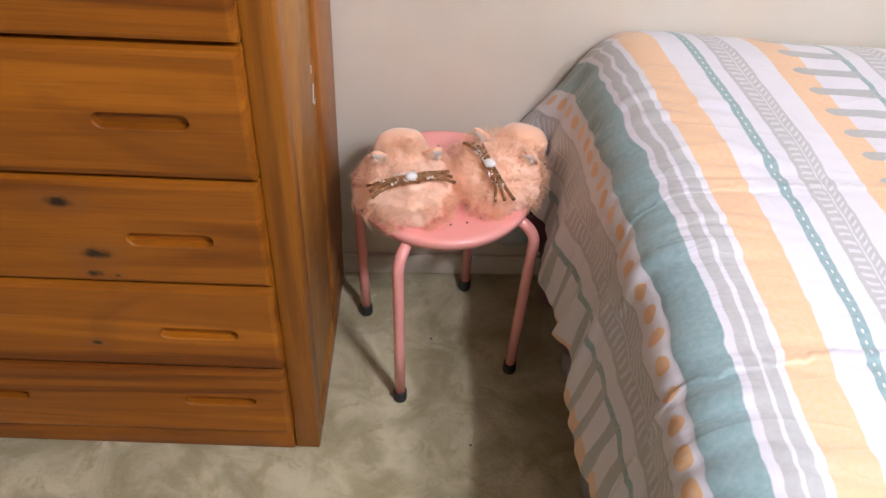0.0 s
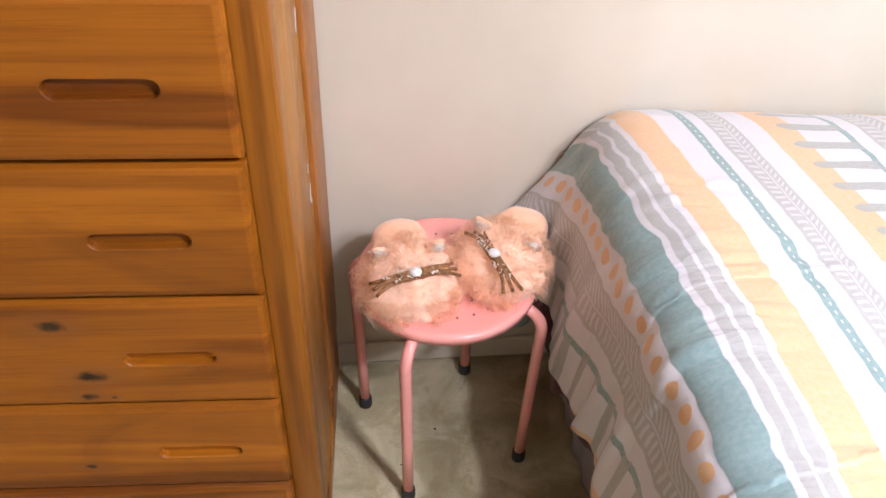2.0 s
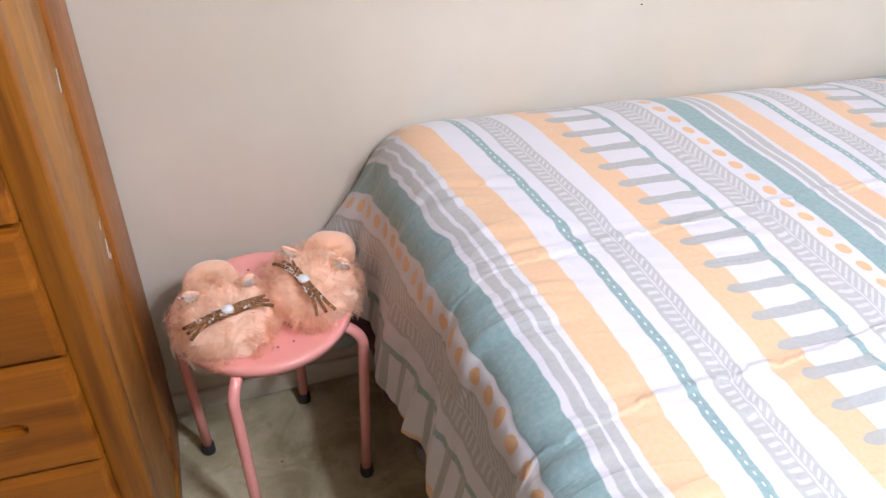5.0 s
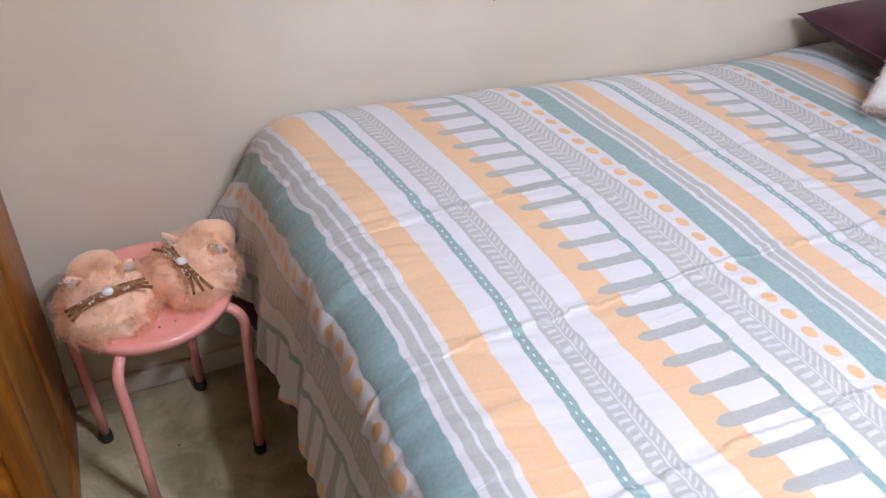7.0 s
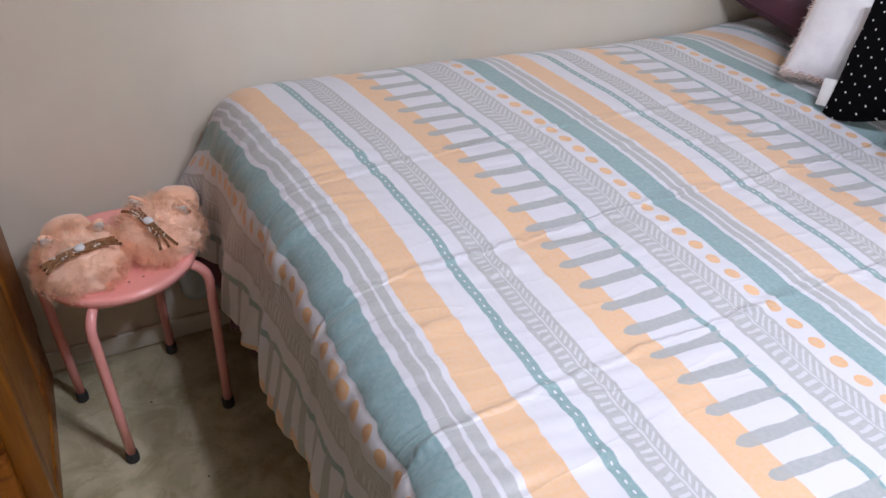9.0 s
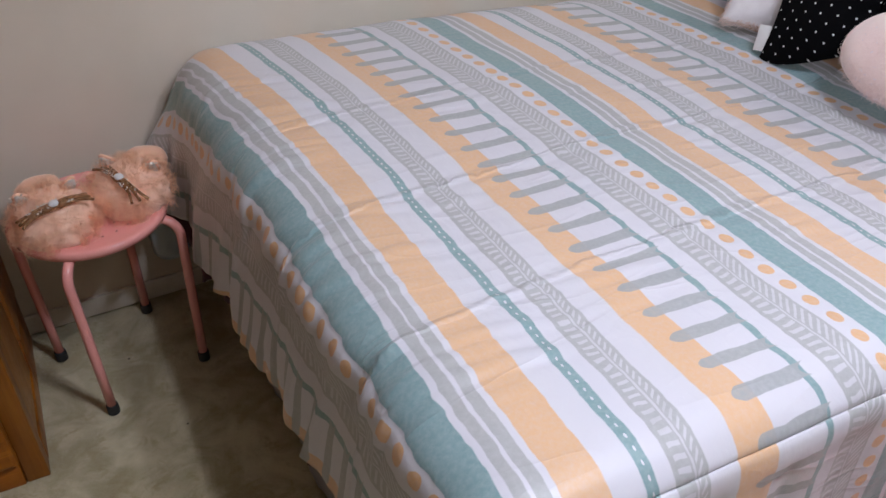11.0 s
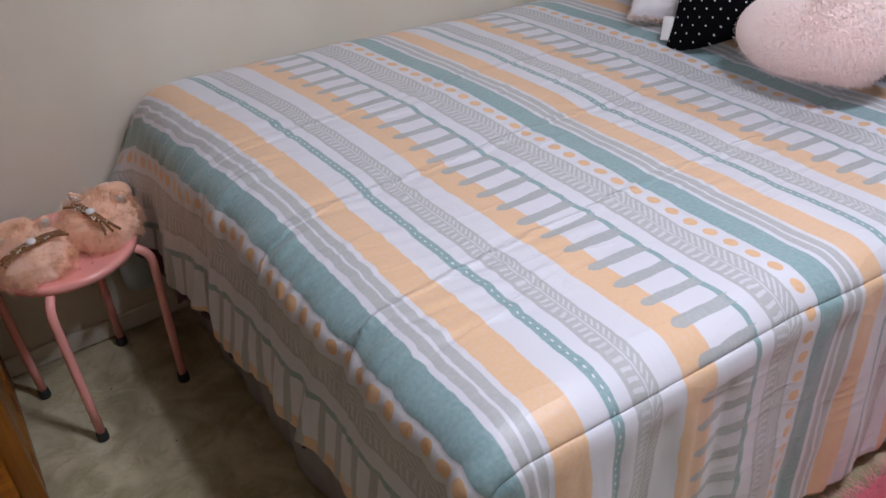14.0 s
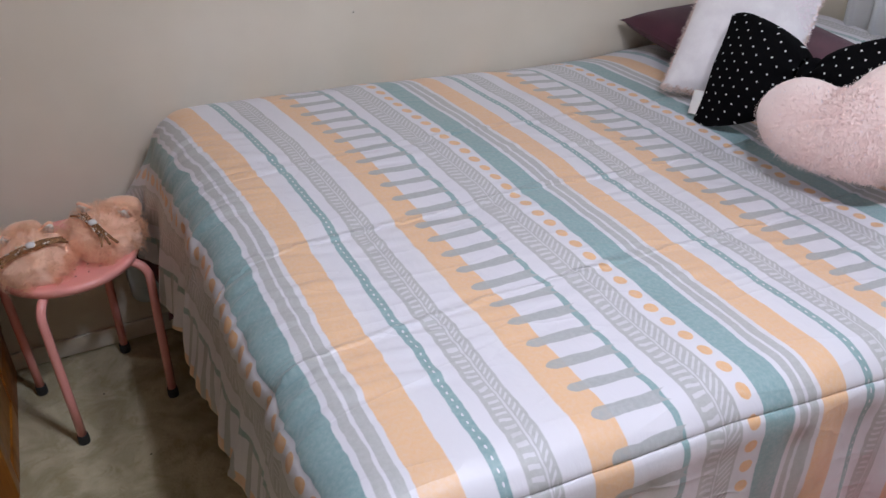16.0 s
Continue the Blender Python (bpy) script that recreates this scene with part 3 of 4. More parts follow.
def chest_of_drawers():
    x0, x1, yf, yb, top = -1.04, -0.292, -0.482, -0.014, 1.335
    ob = thing("chest_of_drawers", "tall honey-stained pine chest of drawers with knots and scuffs", "chest of drawers", ((x0 + x1) / 2, (yf + yb) / 2, 0))
    # frame
    for a, b in ((x1 - 0.046, x1), (x0, x0 + 0.046)):
        part("front_post", block(a, b, yf, yf + 0.05, 0.0, top - 0.03, 0.004), pine_post, ob)
    for s, xa in ((1, x1), (-1, x0)):
        inner, outer = sorted((xa - s * 0.020, xa - s * 0.003))
        part("side_panel", block(inner, outer, yf + 0.05, -0.205, 0.062, top - 0.03, 0.002), pine_side, ob, "pale side panel")
        inner, outer = sorted((xa - s * 0.022, xa + s * 0.004))
        part("back_post", block(inner, outer, -0.205, yb, 0.15, top - 0.03, 0.004), pine_back_board, ob)
        inner, outer = sorted((xa - s * 0.022, xa + s * 0.001))
        part("side_rail", block(inner, outer, yf + 0.05, -0.205, 0.0, 0.06, 0.003), pine_post, ob)
        part("side_rail", block(inner, outer, -0.205, yb, 0.0, 0.148, 0.003), pine_drawer, ob)
    part("back_panel", block(x0 + 0.024, x1 - 0.024, yb - 0.02, yb - 0.002, 0.02, top - 0.035, 0), pine_post, ob)
    part("plinth", block(x0 + 0.047, x1 - 0.047, yf - 0.003, yf + 0.02, 0.0, 0.066, 0.004), pine_drawer, ob)
    part("top_board", block(x0 - 0.018, x1 + 0.018, yf - 0.03, yb, top - 0.029, top, 0.006), pine_drawer, ob)
    lines = (0.07, 0.258, 0.461, 0.671, 0.884, 1.093, 1.298)
    slots = ((-0.455, 0.170), (-0.466, 0.350), (-0.476, 0.559), (-0.477, 0.770), (-0.477, 0.982), (-0.477, 1.19))
    for (a, b), (hx, hz) in zip(zip(lines, lines[1:]), slots):
        part("rail", block(x0 + 0.047, x1 - 0.047, yf + 0.004, yf + 0.03, b - 0.012, b + 0.012, 0), slot_dark, ob)
        part("drawer", drawer_front(x0 + 0.045, x1 - 0.044, a + 0.004, b - 0.004, yf - 0.022, 0.0215, [(hx, hz, 0.128, 0.027), (hx - 0.40, hz, 0.128, 0.027)]), pine_drawer, ob, "", False)
    # pale chips on the side
    for k, (cy, cz, h) in enumerate(((-0.231, 0.642, 0.028), (-0.235, 0.69, 0.012), (-0.225, 0.93, 0.03), (-0.222, 0.62, 0.008))):
        chip = block(x1 - 0.0035, x1 - 0.0022, cy - 0.0018, cy + 0.0018, cz - h / 2, cz + h / 2, 0.0004, 1)
        for v in chip.verts:
            v.co.y += 0.4 * (v.co.z - cz) + 0.002 * ripple(v.co.z * 60, k)
        part("chip", chip, chip_white, ob, "pale chip in the lacquer")
    pivot = Vector((x1, yf, 0))
    ob.matrix_basis = Matrix.Translation(pivot) @ pose(0, 0, 0, 0, 0, -2.0) @ Matrix.Translation(ob.location - pivot)
    return ob


chest_of_drawers()


# ---- stool ----
SX, SY = -0.064, -0.208


def stool():
    ob = thing("stool", "round pink metal stool with four bent tube legs", "stool", (SX, SY, 0))
    prof = [(0, 0.4365), (0.06, 0.4368), (0.12, 0.4385), (0.148, 0.4415), (0.156, 0.4418), (0.1605, 0.4395), (0.162, 0.435),
            (0.161, 0.424), (0.1585, 0.4235), (0.158, 0.432), (0.150, 0.4365), (0.12, 0.4345), (0, 0.4325)]
    seat = part("seat", lathe(prof, SX, SY, 72), pink_paint, ob, "dished pink seat with a pattern of small holes")
    # the seat isn't pierced: small dark discs paint the shade of its holes
    for r, n in ((0.112, 24), (0.080, 16)):
        for k in range(n):
            a = 2 * math.pi * (k + 0.3) / n
            z = 0.4368 + (0.0014 if r > 0.1 else 0.0003)
            part("hole_shade_disc", lathe([(0.0021, z - 0.002), (0.0021, z + 0.0006), (0, z + 0.0006)], SX + r * math.cos(a), SY + r * math.sin(a), 10), hole_shade, seat)
    for deg in (-116, -28, 67, 153):
        d = Vector((math.cos(radians(deg)), math.sin(radians(deg)), 0))
        c, up = Vector((SX, SY, 0)), Vector((0, 0, 1))
        pts = [c + d * 0.03 + up * 0.417, c + d * 0.12 + up * 0.417, c + d * 0.142 + up * 0.416]
        for k in range(1, 8):
            a = math.pi / 2 * k / 8
            pts.append(c + d * (0.142 + 0.042 * math.sin(a)) + up * (0.374 + 0.042 * math.cos(a)))
        pts += [c + d * (0.184 - 0.012 * t) + up * (0.374 * (1 - t) + 0.012 * t) for t in (0.0, 0.3, 0.6, 1.0)]
        leg = part("leg", tube(pts, [0.0105] * len(pts), 16), pink_paint, ob)
        f = c + d * 0.1722
        part("rubber_foot", lathe([(0, 0.0), (0.011, 0.0), (0.0135, 0.002), (0.014, 0.006), (0.0132, 0.026), (0.0118, 0.028), (0.0106, 0.028)], f.x, f.y, 18), rubber, leg, "black rubber foot")
    return ob


stool()


# ---- slippers ----
def dome_spot(a, b, centre, radii):
    """A point and a normal on an ellipsoid, from two angles."""
    d = Vector((math.cos(b) * math.cos(a), math.cos(b) * math.sin(a), math.sin(b)))
    p = Vector([c + r * v for c, r, v in zip(centre, radii, d)])
    return p, Vector([v / r for v, r in zip(d, radii)]).normalized()


def slipper(twist, seed):
    ob = thing("slipper", "fluffy peach slipper with gold whiskers and clear gem on stool", "slipper", group="slippers on the stool")
    # sole
    n, rows = 40, []
    for z, grow in ((0.0, -0.006), (0.004, 0.0), (0.017, 0.002), (0.022, -0.003), (0.0235, -0.012)):
        ring = []
        for k in range(n):
            a = 2 * math.pi * k / n
            wide = 0.047 + 0.006 * math.cos(a + math.pi / 2) - 0.004 * math.cos(2 * (a + math.pi / 2))
            ring.append(((wide + grow) * math.copysign(abs(math.cos(a)) ** 0.7, math.cos(a)), (0.108 + grow) * math.copysign(abs(math.sin(a)) ** 0.75, math.sin(a)), z + 0.004 * (1 + math.sin(a)) * (z > 0)))
        rows.append(ring)
    verts = [v for ring in rows for v in ring]
    faces = [(i * n + k, i * n + (k + 1) % n, (i + 1) * n + (k + 1) % n, (i + 1) * n + k) for i in range(len(rows) - 1) for k in range(n)]
    faces += [tuple(range(n))[::-1], tuple((len(rows) - 1) * n + k for k in range(n))]
    mesh_part("sole", verts, faces, sole_peach, ob, "smooth peach sole")
    # furred upper
    centre, radii = (0, -0.038, 0.034), (0.080, 0.080, 0.060)
    bm = bmesh.new()
    bmesh.ops.create_uvsphere(bm, u_segments=56, v_segments=32, radius=1)
    for v in bm.verts:
        tuft = 1 + 0.10 * ripple(v.co.x * 2.6 + seed, v.co.y * 2.6 + v.co.z * 2, seed) + 0.06 * ripple(v.co.x * 7, v.co.y * 7 + v.co.z * 5, seed + 3)
        v.co = Vector([c + r * k * tuft for c, r, k in zip(centre, radii, v.co)])
        v.co.z = max(v.co.z, 0.006)
    upper = part("upper", bm, fluff, ob)
    rng = np.random.default_rng(seed)
    spots, normals = [], []
    for _ in range(230):
        p, nrm = dome_spot(rng.uniform(0, 2 * math.pi), math.asin(rng.uniform(-0.3, 1.0)), centre, radii)
        if p.z > 0.008 :
            spots.append(p), normals.append(nrm)
    tufts("fur", spots, normals, 16, 0.036, 0.00034, peach_fur, upper, seed, 0.75, (0, -0.15, -0.2))
    # padded heel behind the furred part
    bm = bmesh.new()
    bmesh.ops.create_uvsphere(bm, u_segments=36, v_segments=20, radius=1)
    for v in bm.verts:
        soft = 1 + 0.05 * ripple(v.co.x * 2 + seed, v.co.y * 2, v.co.z * 2)
        v.co = Vector((0.050 * math.copysign(abs(v.co.x) ** 0.8, v.co.x) * soft, 0.056 + 0.052 * v.co.y * soft, 0.032 + 0.032 * v.co.z * soft + 0.004 * v.co.x))
    part("heel_pad", bm, peach_fabric, ob, "smooth peach heel padding")
    # ears
    for s in (-1, 1):
        bm = bmesh.new()
        bmesh.ops.create_cone(bm, cap_ends=True, segments=14, radius1=0.018, radius2=0.006, depth=0.032)
        m = Matrix.Translation((s * 0.050, -0.016, 0.094)) @ Euler((radians(24), radians(s * 22), 0)).to_matrix().to_4x4() @ Matrix.Diagonal((1, 0.42, 1, 1))
        bmesh.ops.transform(bm, matrix=m, verts=bm.verts)
        ear = part("ear", bm, peach_fabric, ob)
        bm = bmesh.new()
        bmesh.ops.create_cone(bm, cap_ends=True, segments=12, radius1=0.0145, radius2=0.004, depth=0.025)
        bmesh.ops.transform(bm, matrix=Matrix.Translation((0, -0.0075, 0.0)) @ m, verts=bm.verts)
        part("sequin_lining", bm, silver, ear, "silver sequin ear lining")
    # whiskers, three to a side, and a gem for a nose
    nose = Vector((0, -0.080, 0.097))
    c, d = math.cos(radians(twist)), math.sin(radians(twist))
    for s in (-1, 1):
        for k in (-1, 0, 1):
            pts = []
            for t in np.linspace(0, 1, 9):
                x = s * (0.008 + 0.064 * t)
                y = k * (0.0035 + 0.015 * t ** 2.2)
                pts.append(Vector((c * x - d * y, nose.y + d * x + c * y, nose.z - 0.002 - 0.012 * t * t + 0.005 * math.sin(3 * t + k))))
            part("whisker", tube(pts, [0.0040 * (1 - 0.25 * t) for t in np.linspace(0, 1, 9)], 8, 0.6), gold, ob, "rose-gold sequin whisker")
    band = [Vector((c * x, nose.y + d * x, nose.z - 0.0015 - 1.6 * x * x)) for x in np.linspace(-0.036, 0.036, 9)]
    part("band", tube(band, [0.005, 0.0065, 0.008, 0.0085, 0.0085, 0.0085, 0.008, 0.0065, 0.005], 10, 0.9), gold, ob, "rose-gold sequin band")
    bm = bmesh.new()
    bmesh.ops.create_icosphere(bm, subdivisions=2, radius=0.0105)
    bmesh.ops.transform(bm, matrix=Matrix.Translation(nose + Vector((0, 0, 0.006))) @ Matrix.Diagonal((1, 0.9, 0.6, 1)), verts=bm.verts)
    part("gem", bm, gem_glass, ob, "clear faceted gem", False)
    rng = np.random.default_rng(seed + 40)
    flakes = []
    for s in (-1, 1):
        for _ in range(16):
            flakes.append((s * 0.050 + rng.uniform(-0.013, 0.013), -0.028 + rng.uniform(-0.004, 0.004), 0.096 + rng.uniform(-0.008, 0.010)))
    for _ in range(60):
        x, y = rng.uniform(-0.06, 0.05), rng.uniform(-0.011, 0.011)
        flakes.append((c * x - d * y, nose.y + d * x + c * y, nose.z + 0.004 - 0.016 * (x / 0.074) ** 2))
    fur("glitter", flakes, [(0, 0, 1)] * len(flakes), 0.006, 0.0022, silver, ob, seed + 50, (0, 0, 0), 0.7, "loose silver sequins")
    for s in (-1, 1):
        bm = bmesh.new()
        bmesh.ops.create_icosphere(bm, subdivisions=2, radius=0.0085)
        bmesh.ops.transform(bm, matrix=Matrix.Translation(nose + Vector((s * 0.014 * c, s * 0.014 * d, -0.001))) @ Matrix.Diagonal((1.2, 1, 0.7, 1)), verts=bm.verts)
        part("sequin_knot", bm, gold, ob)
    return ob


slipper(8, 5).matrix_basis = pose(-0.137, -0.218, 0.4405, 6, 0, 8)
slipper(-40, 6).matrix_basis = pose(0.046, -0.186, 0.4405, 6, 5, -30)


# ---- bed ----
XE, VE, XH = 0.27, 1.385, 2.36
RF, RS = 0.095, 0.075


def bed_top(x, y):
    return 0.690 - 0.016 * smooth01(0.30, 0.62, x) - 0.082 * smooth01(0.55, 1.5, x)


bed = thing("bed", "low bed with a grey cloth skirt and burgundy sheet", "bed", (1.25, -0.75, 0))


def hanging(name, material, path, z0, z1, wave, seed, label):
    """A hanging cloth with folds along a plan path of (x, y); z0 and z1 may be functions of the way along."""
    cols, rows = len(path), 12
    verts = []
    for i in range(rows):
        t = i / (rows - 1)
        for j, (x, y) in enumerate(path):
            a, b = path[max(j - 1, 0)], path[min(j + 1, cols - 1)]
            nx, ny = (b[1] - a[1]), -(b[0] - a[0])
            ln = math.hypot(nx, ny) or 1
            off = wave * (1 - 0.7 * t) * (ripple(j * 0.09, t * 0.7, seed) + 0.5 * ripple(j * 0.3, t, seed + 5))
            lo = z0(j / (cols - 1)) if callable(z0) else z0
            verts.append((x + off * nx / ln, y + off * ny / ln, lo + (z1 - lo) * t))
    me = mesh_part(name, verts, grid_faces(rows, cols), material, bed, label)
    solid = me.modifiers.new("thick", "SOLIDIFY")
    solid.thickness = 0.003
    return me


def round_path(xf, yn, r=0.06, step=0.012):
    pts = [(xf, -0.02 - step * k) for k in range(int((abs(yn) - r - 0.02) / step))]
    pts += [(xf + r - r * math.cos(a), yn + r - r * math.sin(a)) for a in (math.pi / 2 * k / 8 for k in range(1, 9))]
    x = xf + r
    while x < 2.3:
        x += step
        pts.append((x, yn))
    return pts


hanging("skirt", skirt_cloth, round_path(0.204, -1.385), 0.004, 0.44, 0.016, 1.0, "grey cloth bed skirt reaching the carpet")


part("mattress", block(0.27, 2.34, -1.38, -0.03, 0.36, 0.555, 0.04, 3), mattress_cloth, bed)
part("box_base", block(0.235, 2.34, -1.36, -0.03, 0.03, 0.355, 0.02, 2), skirt_cloth, bed)
# pale blue corner of a sheet hanging by the wall
verts = []
for i in range(14):
    t = i / 13
    for j in range(14):
        s = j / 13
        wide = 0.5 + 0.5 * math.sqrt(max(0.0, 1 - (2 * s - 1) ** 4)) * (1 - 0.25 * t ** 3)
        x = 0.105 + (s - 0.55) * 0.115 * wide
        verts.append((x, -0.045 - 0.03 * math.sin(math.pi * s) * (1 - 0.4 * t) - 0.006 * ripple(s * 4, t * 3, 7), 0.40 - 0.245 * t * (1 - 0.12 * abs(2 * s - 1) ** 3)))
ob = mesh_part("sheet_corner", verts, grid_faces(14, 14), sheet_blue, bed, "pale blue-grey sheet corner")
ob.modifiers.new("thick", "SOLIDIFY").thickness = 0.008


def side_drop(d, r, turn):
    """How far out and down a cloth lies, d metres past the start of an edge that rounds by turn radians."""
    if d < r * turn:
        return r * math.sin(d / r), r * (1 - math.cos(d / r))
    rest = d - r * turn
    return r * math.sin(turn) + rest * math.cos(turn), r * (1 - math.cos(turn)) + rest * math.sin(turn)


SEAM_S, SEAM_F = VE + 0.080, 0.092


def creases(count, seed):
    """Short raised creases bundled where the folding lines cross the foot edge: place, slant, width, reach, height."""
    rng = random.Random(seed)
    rows = []
    for _ in range(count):
        at = rng.choice((0.30, 0.42, 0.545, 0.62, 0.80, 0.845, 0.95, 1.15, 1.22)) + rng.gauss(0, 0.028)
        rows.append((at, rng.uniform(0.15, 0.36), rng.gauss(0.12, 0.16), rng.uniform(0.006, 0.012), rng.uniform(0.035, 0.085), rng.uniform(0.0015, 0.0048)))
    return rows


def top_creases(count, seed):
    rng = random.Random(seed)
    return [(rng.choice((0.545, 0.845, 1.15)) + rng.gauss(0, 0.03), rng.uniform(0.4, 2.1), rng.gauss(-0.1, 0.12),
             rng.uniform(0.006, 0.011), rng.uniform(0.03, 0.08), rng.uniform(0.0012, 0.0034)) for _ in range(count)]


CREASES = creases(64, 11) + top_creases(90, 12)


def crease_lift(us, v):
    total = 0.0
    for at, mid, slant, wide, reach, high in CREASES:
        du = us - mid
        if abs(du) < 2.2 * reach:
            dv = v - at - slant * du - 0.4 * du * du
            if abs(dv) < 3 * wide:
                total += high * math.exp(-(dv / wide) ** 2 - (du / reach) ** 2) - 0.4 * high * math.exp(-((dv - 1.6 * wide) / wide) ** 2 - (du / reach) ** 2)
    return total


def hem_drop(v):
    """How long the foot end hangs: longer by the wall."""
    return 0.362 + 0.05 * (1 - float(smooth01(0.25, 0.85, v))) + 0.010 * ripple(v * 9, 0, 3) + 0.006 * ripple(v * 32, 0, 8)


def cloth(us, v):
    """The place of the cloth's point (us, v): us along the bed from the foot, v from the wall outward."""
    a, b = max(0.0, XE - us), max(0.0, v - VE)
    y = -0.014 - min(v, VE) * ((VE - 0.014) / VE)
    x = max(us, XE)
    z = float(bed_top(x, y))
    z -= (0.068 - 0.038 * float(smooth01(0.6, 1.5, x))) * max(0.0, (y + 0.16) / 0.16) ** 2
    # broad unevenness, puffs between the folds
    lift = 0.006 * ripple(us * 3.2, v * 3.2, 1.0) + 0.0035 * ripple(us * 9, v * 7, 4.0)
    lean = v + 0.1 * us
    for at in (0.545, 0.845, 1.15):
        dist = lean - at + 0.02 * ripple(us * 5, at, 2)
        lift += -0.004 * math.exp(-(dist / 0.03) ** 2) + 0.0042 * math.exp(-(dist / 0.007) ** 2)
    lift += crease_lift(us, v)
    # stitched seams
    lift -= 0.0045 * math.exp(-((v - SEAM_S) / 0.005) ** 2) - 0.0025 * math.exp(-((v - SEAM_S) / 0.05) ** 2)
    stitched = float(smooth01(0.45, 0.7, v))
    lift -= stitched * (0.0012 * math.exp(-((us - (XE - SEAM_F)) / 0.007) ** 2) - 0.003 * math.exp(-((us - (XE - SEAM_F)) / 0.05) ** 2))
    if a == 0 and b == 0:
        return x, y, z + lift
    d = math.hypot(a, b)
    ca, sb = a / d, b / d
    r = RF * ca * ca + RS * sb * sb
    by_wall = math.exp(-((y + 0.014) / 0.10) ** 2)
    turn = (1.42 - 0.46 * by_wall) * ca * ca + 1.571 * sb * sb
    out, down = side_drop(d, r, turn)
    out -= 0.018 * by_wall * ca * float(smooth01(0.0, 0.06, d))
    low = float(smooth01(0.06, 0.32, down))
    along = v if ca > sb else us
    # hanging folds
    wave = 0.5 * ripple(along * 7, d * 1.5, 6.0) + 0.35 * ripple(along * 17, d * 2.5, 8.0) + 0.2 * ripple(along * 33, d * 5, 12.0)
    out += wave * (0.028 * low + 0.003) * (1 - 0.8 * by_wall) * (1.0 if ca > sb else 0.7)
    if ca > sb:
        # sharper pleats in the hanging foot end
        pleat = 1 - abs(2.2 * ripple(along * 6.5 + d * 1.2, d * 0.8, 21.0))
        out += 0.020 * low * max(0.0, pleat) ** 3
    if b > 0.1:
        out += (0.009 * ripple(us * 19, d * 1.6, 17.0) + 0.006 * ripple(us * 41, d * 3, 19.0)) * float(smooth01(0.1, 0.16, b))
        out += 0.008 * math.sin(us * 26 + 2 * ripple(us * 3, d, 3)) * low
    # slanting gathers over the foot edge
    if a > 0.02:
        gather = ripple(along * 12 + a * 6, a * 2, 5.0) + 0.8 * ripple(along * 29 + a * 10, a * 3, 15.0)
        out += 0.010 * gather * float(smooth01(0.0, 0.06, a)) * (1 - float(smooth01(0.13, 0.20, a))) * ca
    bow_out = math.sin(min(d / r, turn))
    out += lift * bow_out
    return x - ca * out, y - sb * out, z - down + lift * math.cos(min(d / r, turn))


def skew(u, v):
    """The print runs a little askew to the bed."""
    if v < 0.75:
        d = 0.75 - v
        return -0.04 * d - 0.10 * d * d
    return 0.06 * (min(v, 1.5) - 0.75) * 0.55 * float(smooth01(0.35, 0.8, u))


def comforter():
    ob = thing("comforter", "white comforter with orange, grey and teal stripes on the bed", "comforter", (1.25, -0.75, 0.67))
    span_u = list(np.arange(XE, XH, 0.012)) + [XH]
    down_u = sorted(set(np.round(list(np.arange(0.006, 0.44, 0.0085)) + [SEAM_F + k * 0.003 for k in (-2, -1, 0, 1, 2)], 4)))
    v_top = list(np.arange(0, SEAM_S - 0.012, 0.0072))
    v_seam = [SEAM_S + k * 0.003 for k in range(-4, 5)]
    v_low = list(np.arange(SEAM_S + 0.02, VE + 0.60, 0.0105)) + [VE + 0.60]
    vs = v_top + v_seam + v_low
    verts, uvs, hems, seam_f = [], [], [], []
    total = len(down_u) + len(span_u)
    dmax, keep = max(down_u), SEAM_F + 0.007
    for v in vs:
        hem = hem_drop(v)
        for k in range(total):
            if k < len(down_u):
                a = down_u[len(down_u) - 1 - k]
                if a > keep:
                    a = keep + (a - keep) * (hem - keep) / (dmax - keep)
                u = XE - a
                ink = XE - min(a, keep) - max(0.0, a - keep) * (XE - keep + 0.074) / (hem - keep)
                uvs.append((ink - skew(XE, v), v))
            else:
                u = float(span_u[k - len(down_u)])
                jog = 0.0025 * math.tanh((v + 0.1 * u - 0.845) / 0.006) - 0.002 * math.tanh((v + 0.1 * u - 1.15) / 0.006)
                uvs.append((u + jog - skew(u, v), v))
            verts.append(cloth(u, v))
        hems.append(Vector(verts[-total]))
        if v > 0.55:
            seam_f.append(Vector(cloth(XE - SEAM_F, v)))
    cover = mesh_part("printed_cover", verts, grid_faces(len(vs), total), comforter_print, ob, uvs=uvs)
    solid = cover.modifiers.new("thick", "SOLIDIFY")
    solid.thickness, solid.offset = 0.008, -1.0
    for p in hems:
        p.x += 0.003
    part("hem", tube(hems, [0.0042] * len(hems), 8), hem_orange, ob, "rolled hem with an orange edge")
    low = [Vector(v) for v in verts[-total:]]
    part("hem", tube(low, [0.0042] * len(low), 8), hem_orange, ob, "rolled hem with an orange edge")
    seam = [Vector(cloth(float(u), SEAM_S)) + Vector((0, -0.0005, 0.0002)) for u in np.arange(0.10, XH, 0.012)]
    part("seam", tube(seam, [0.0011] * len(seam), 6), seam_thread, ob, "stitched quilting seam")
    part("seam", tube(seam_f, [0.0011] * len(seam_f), 6), seam_thread, ob, "stitched quilting seam")
    return ob


comforter()


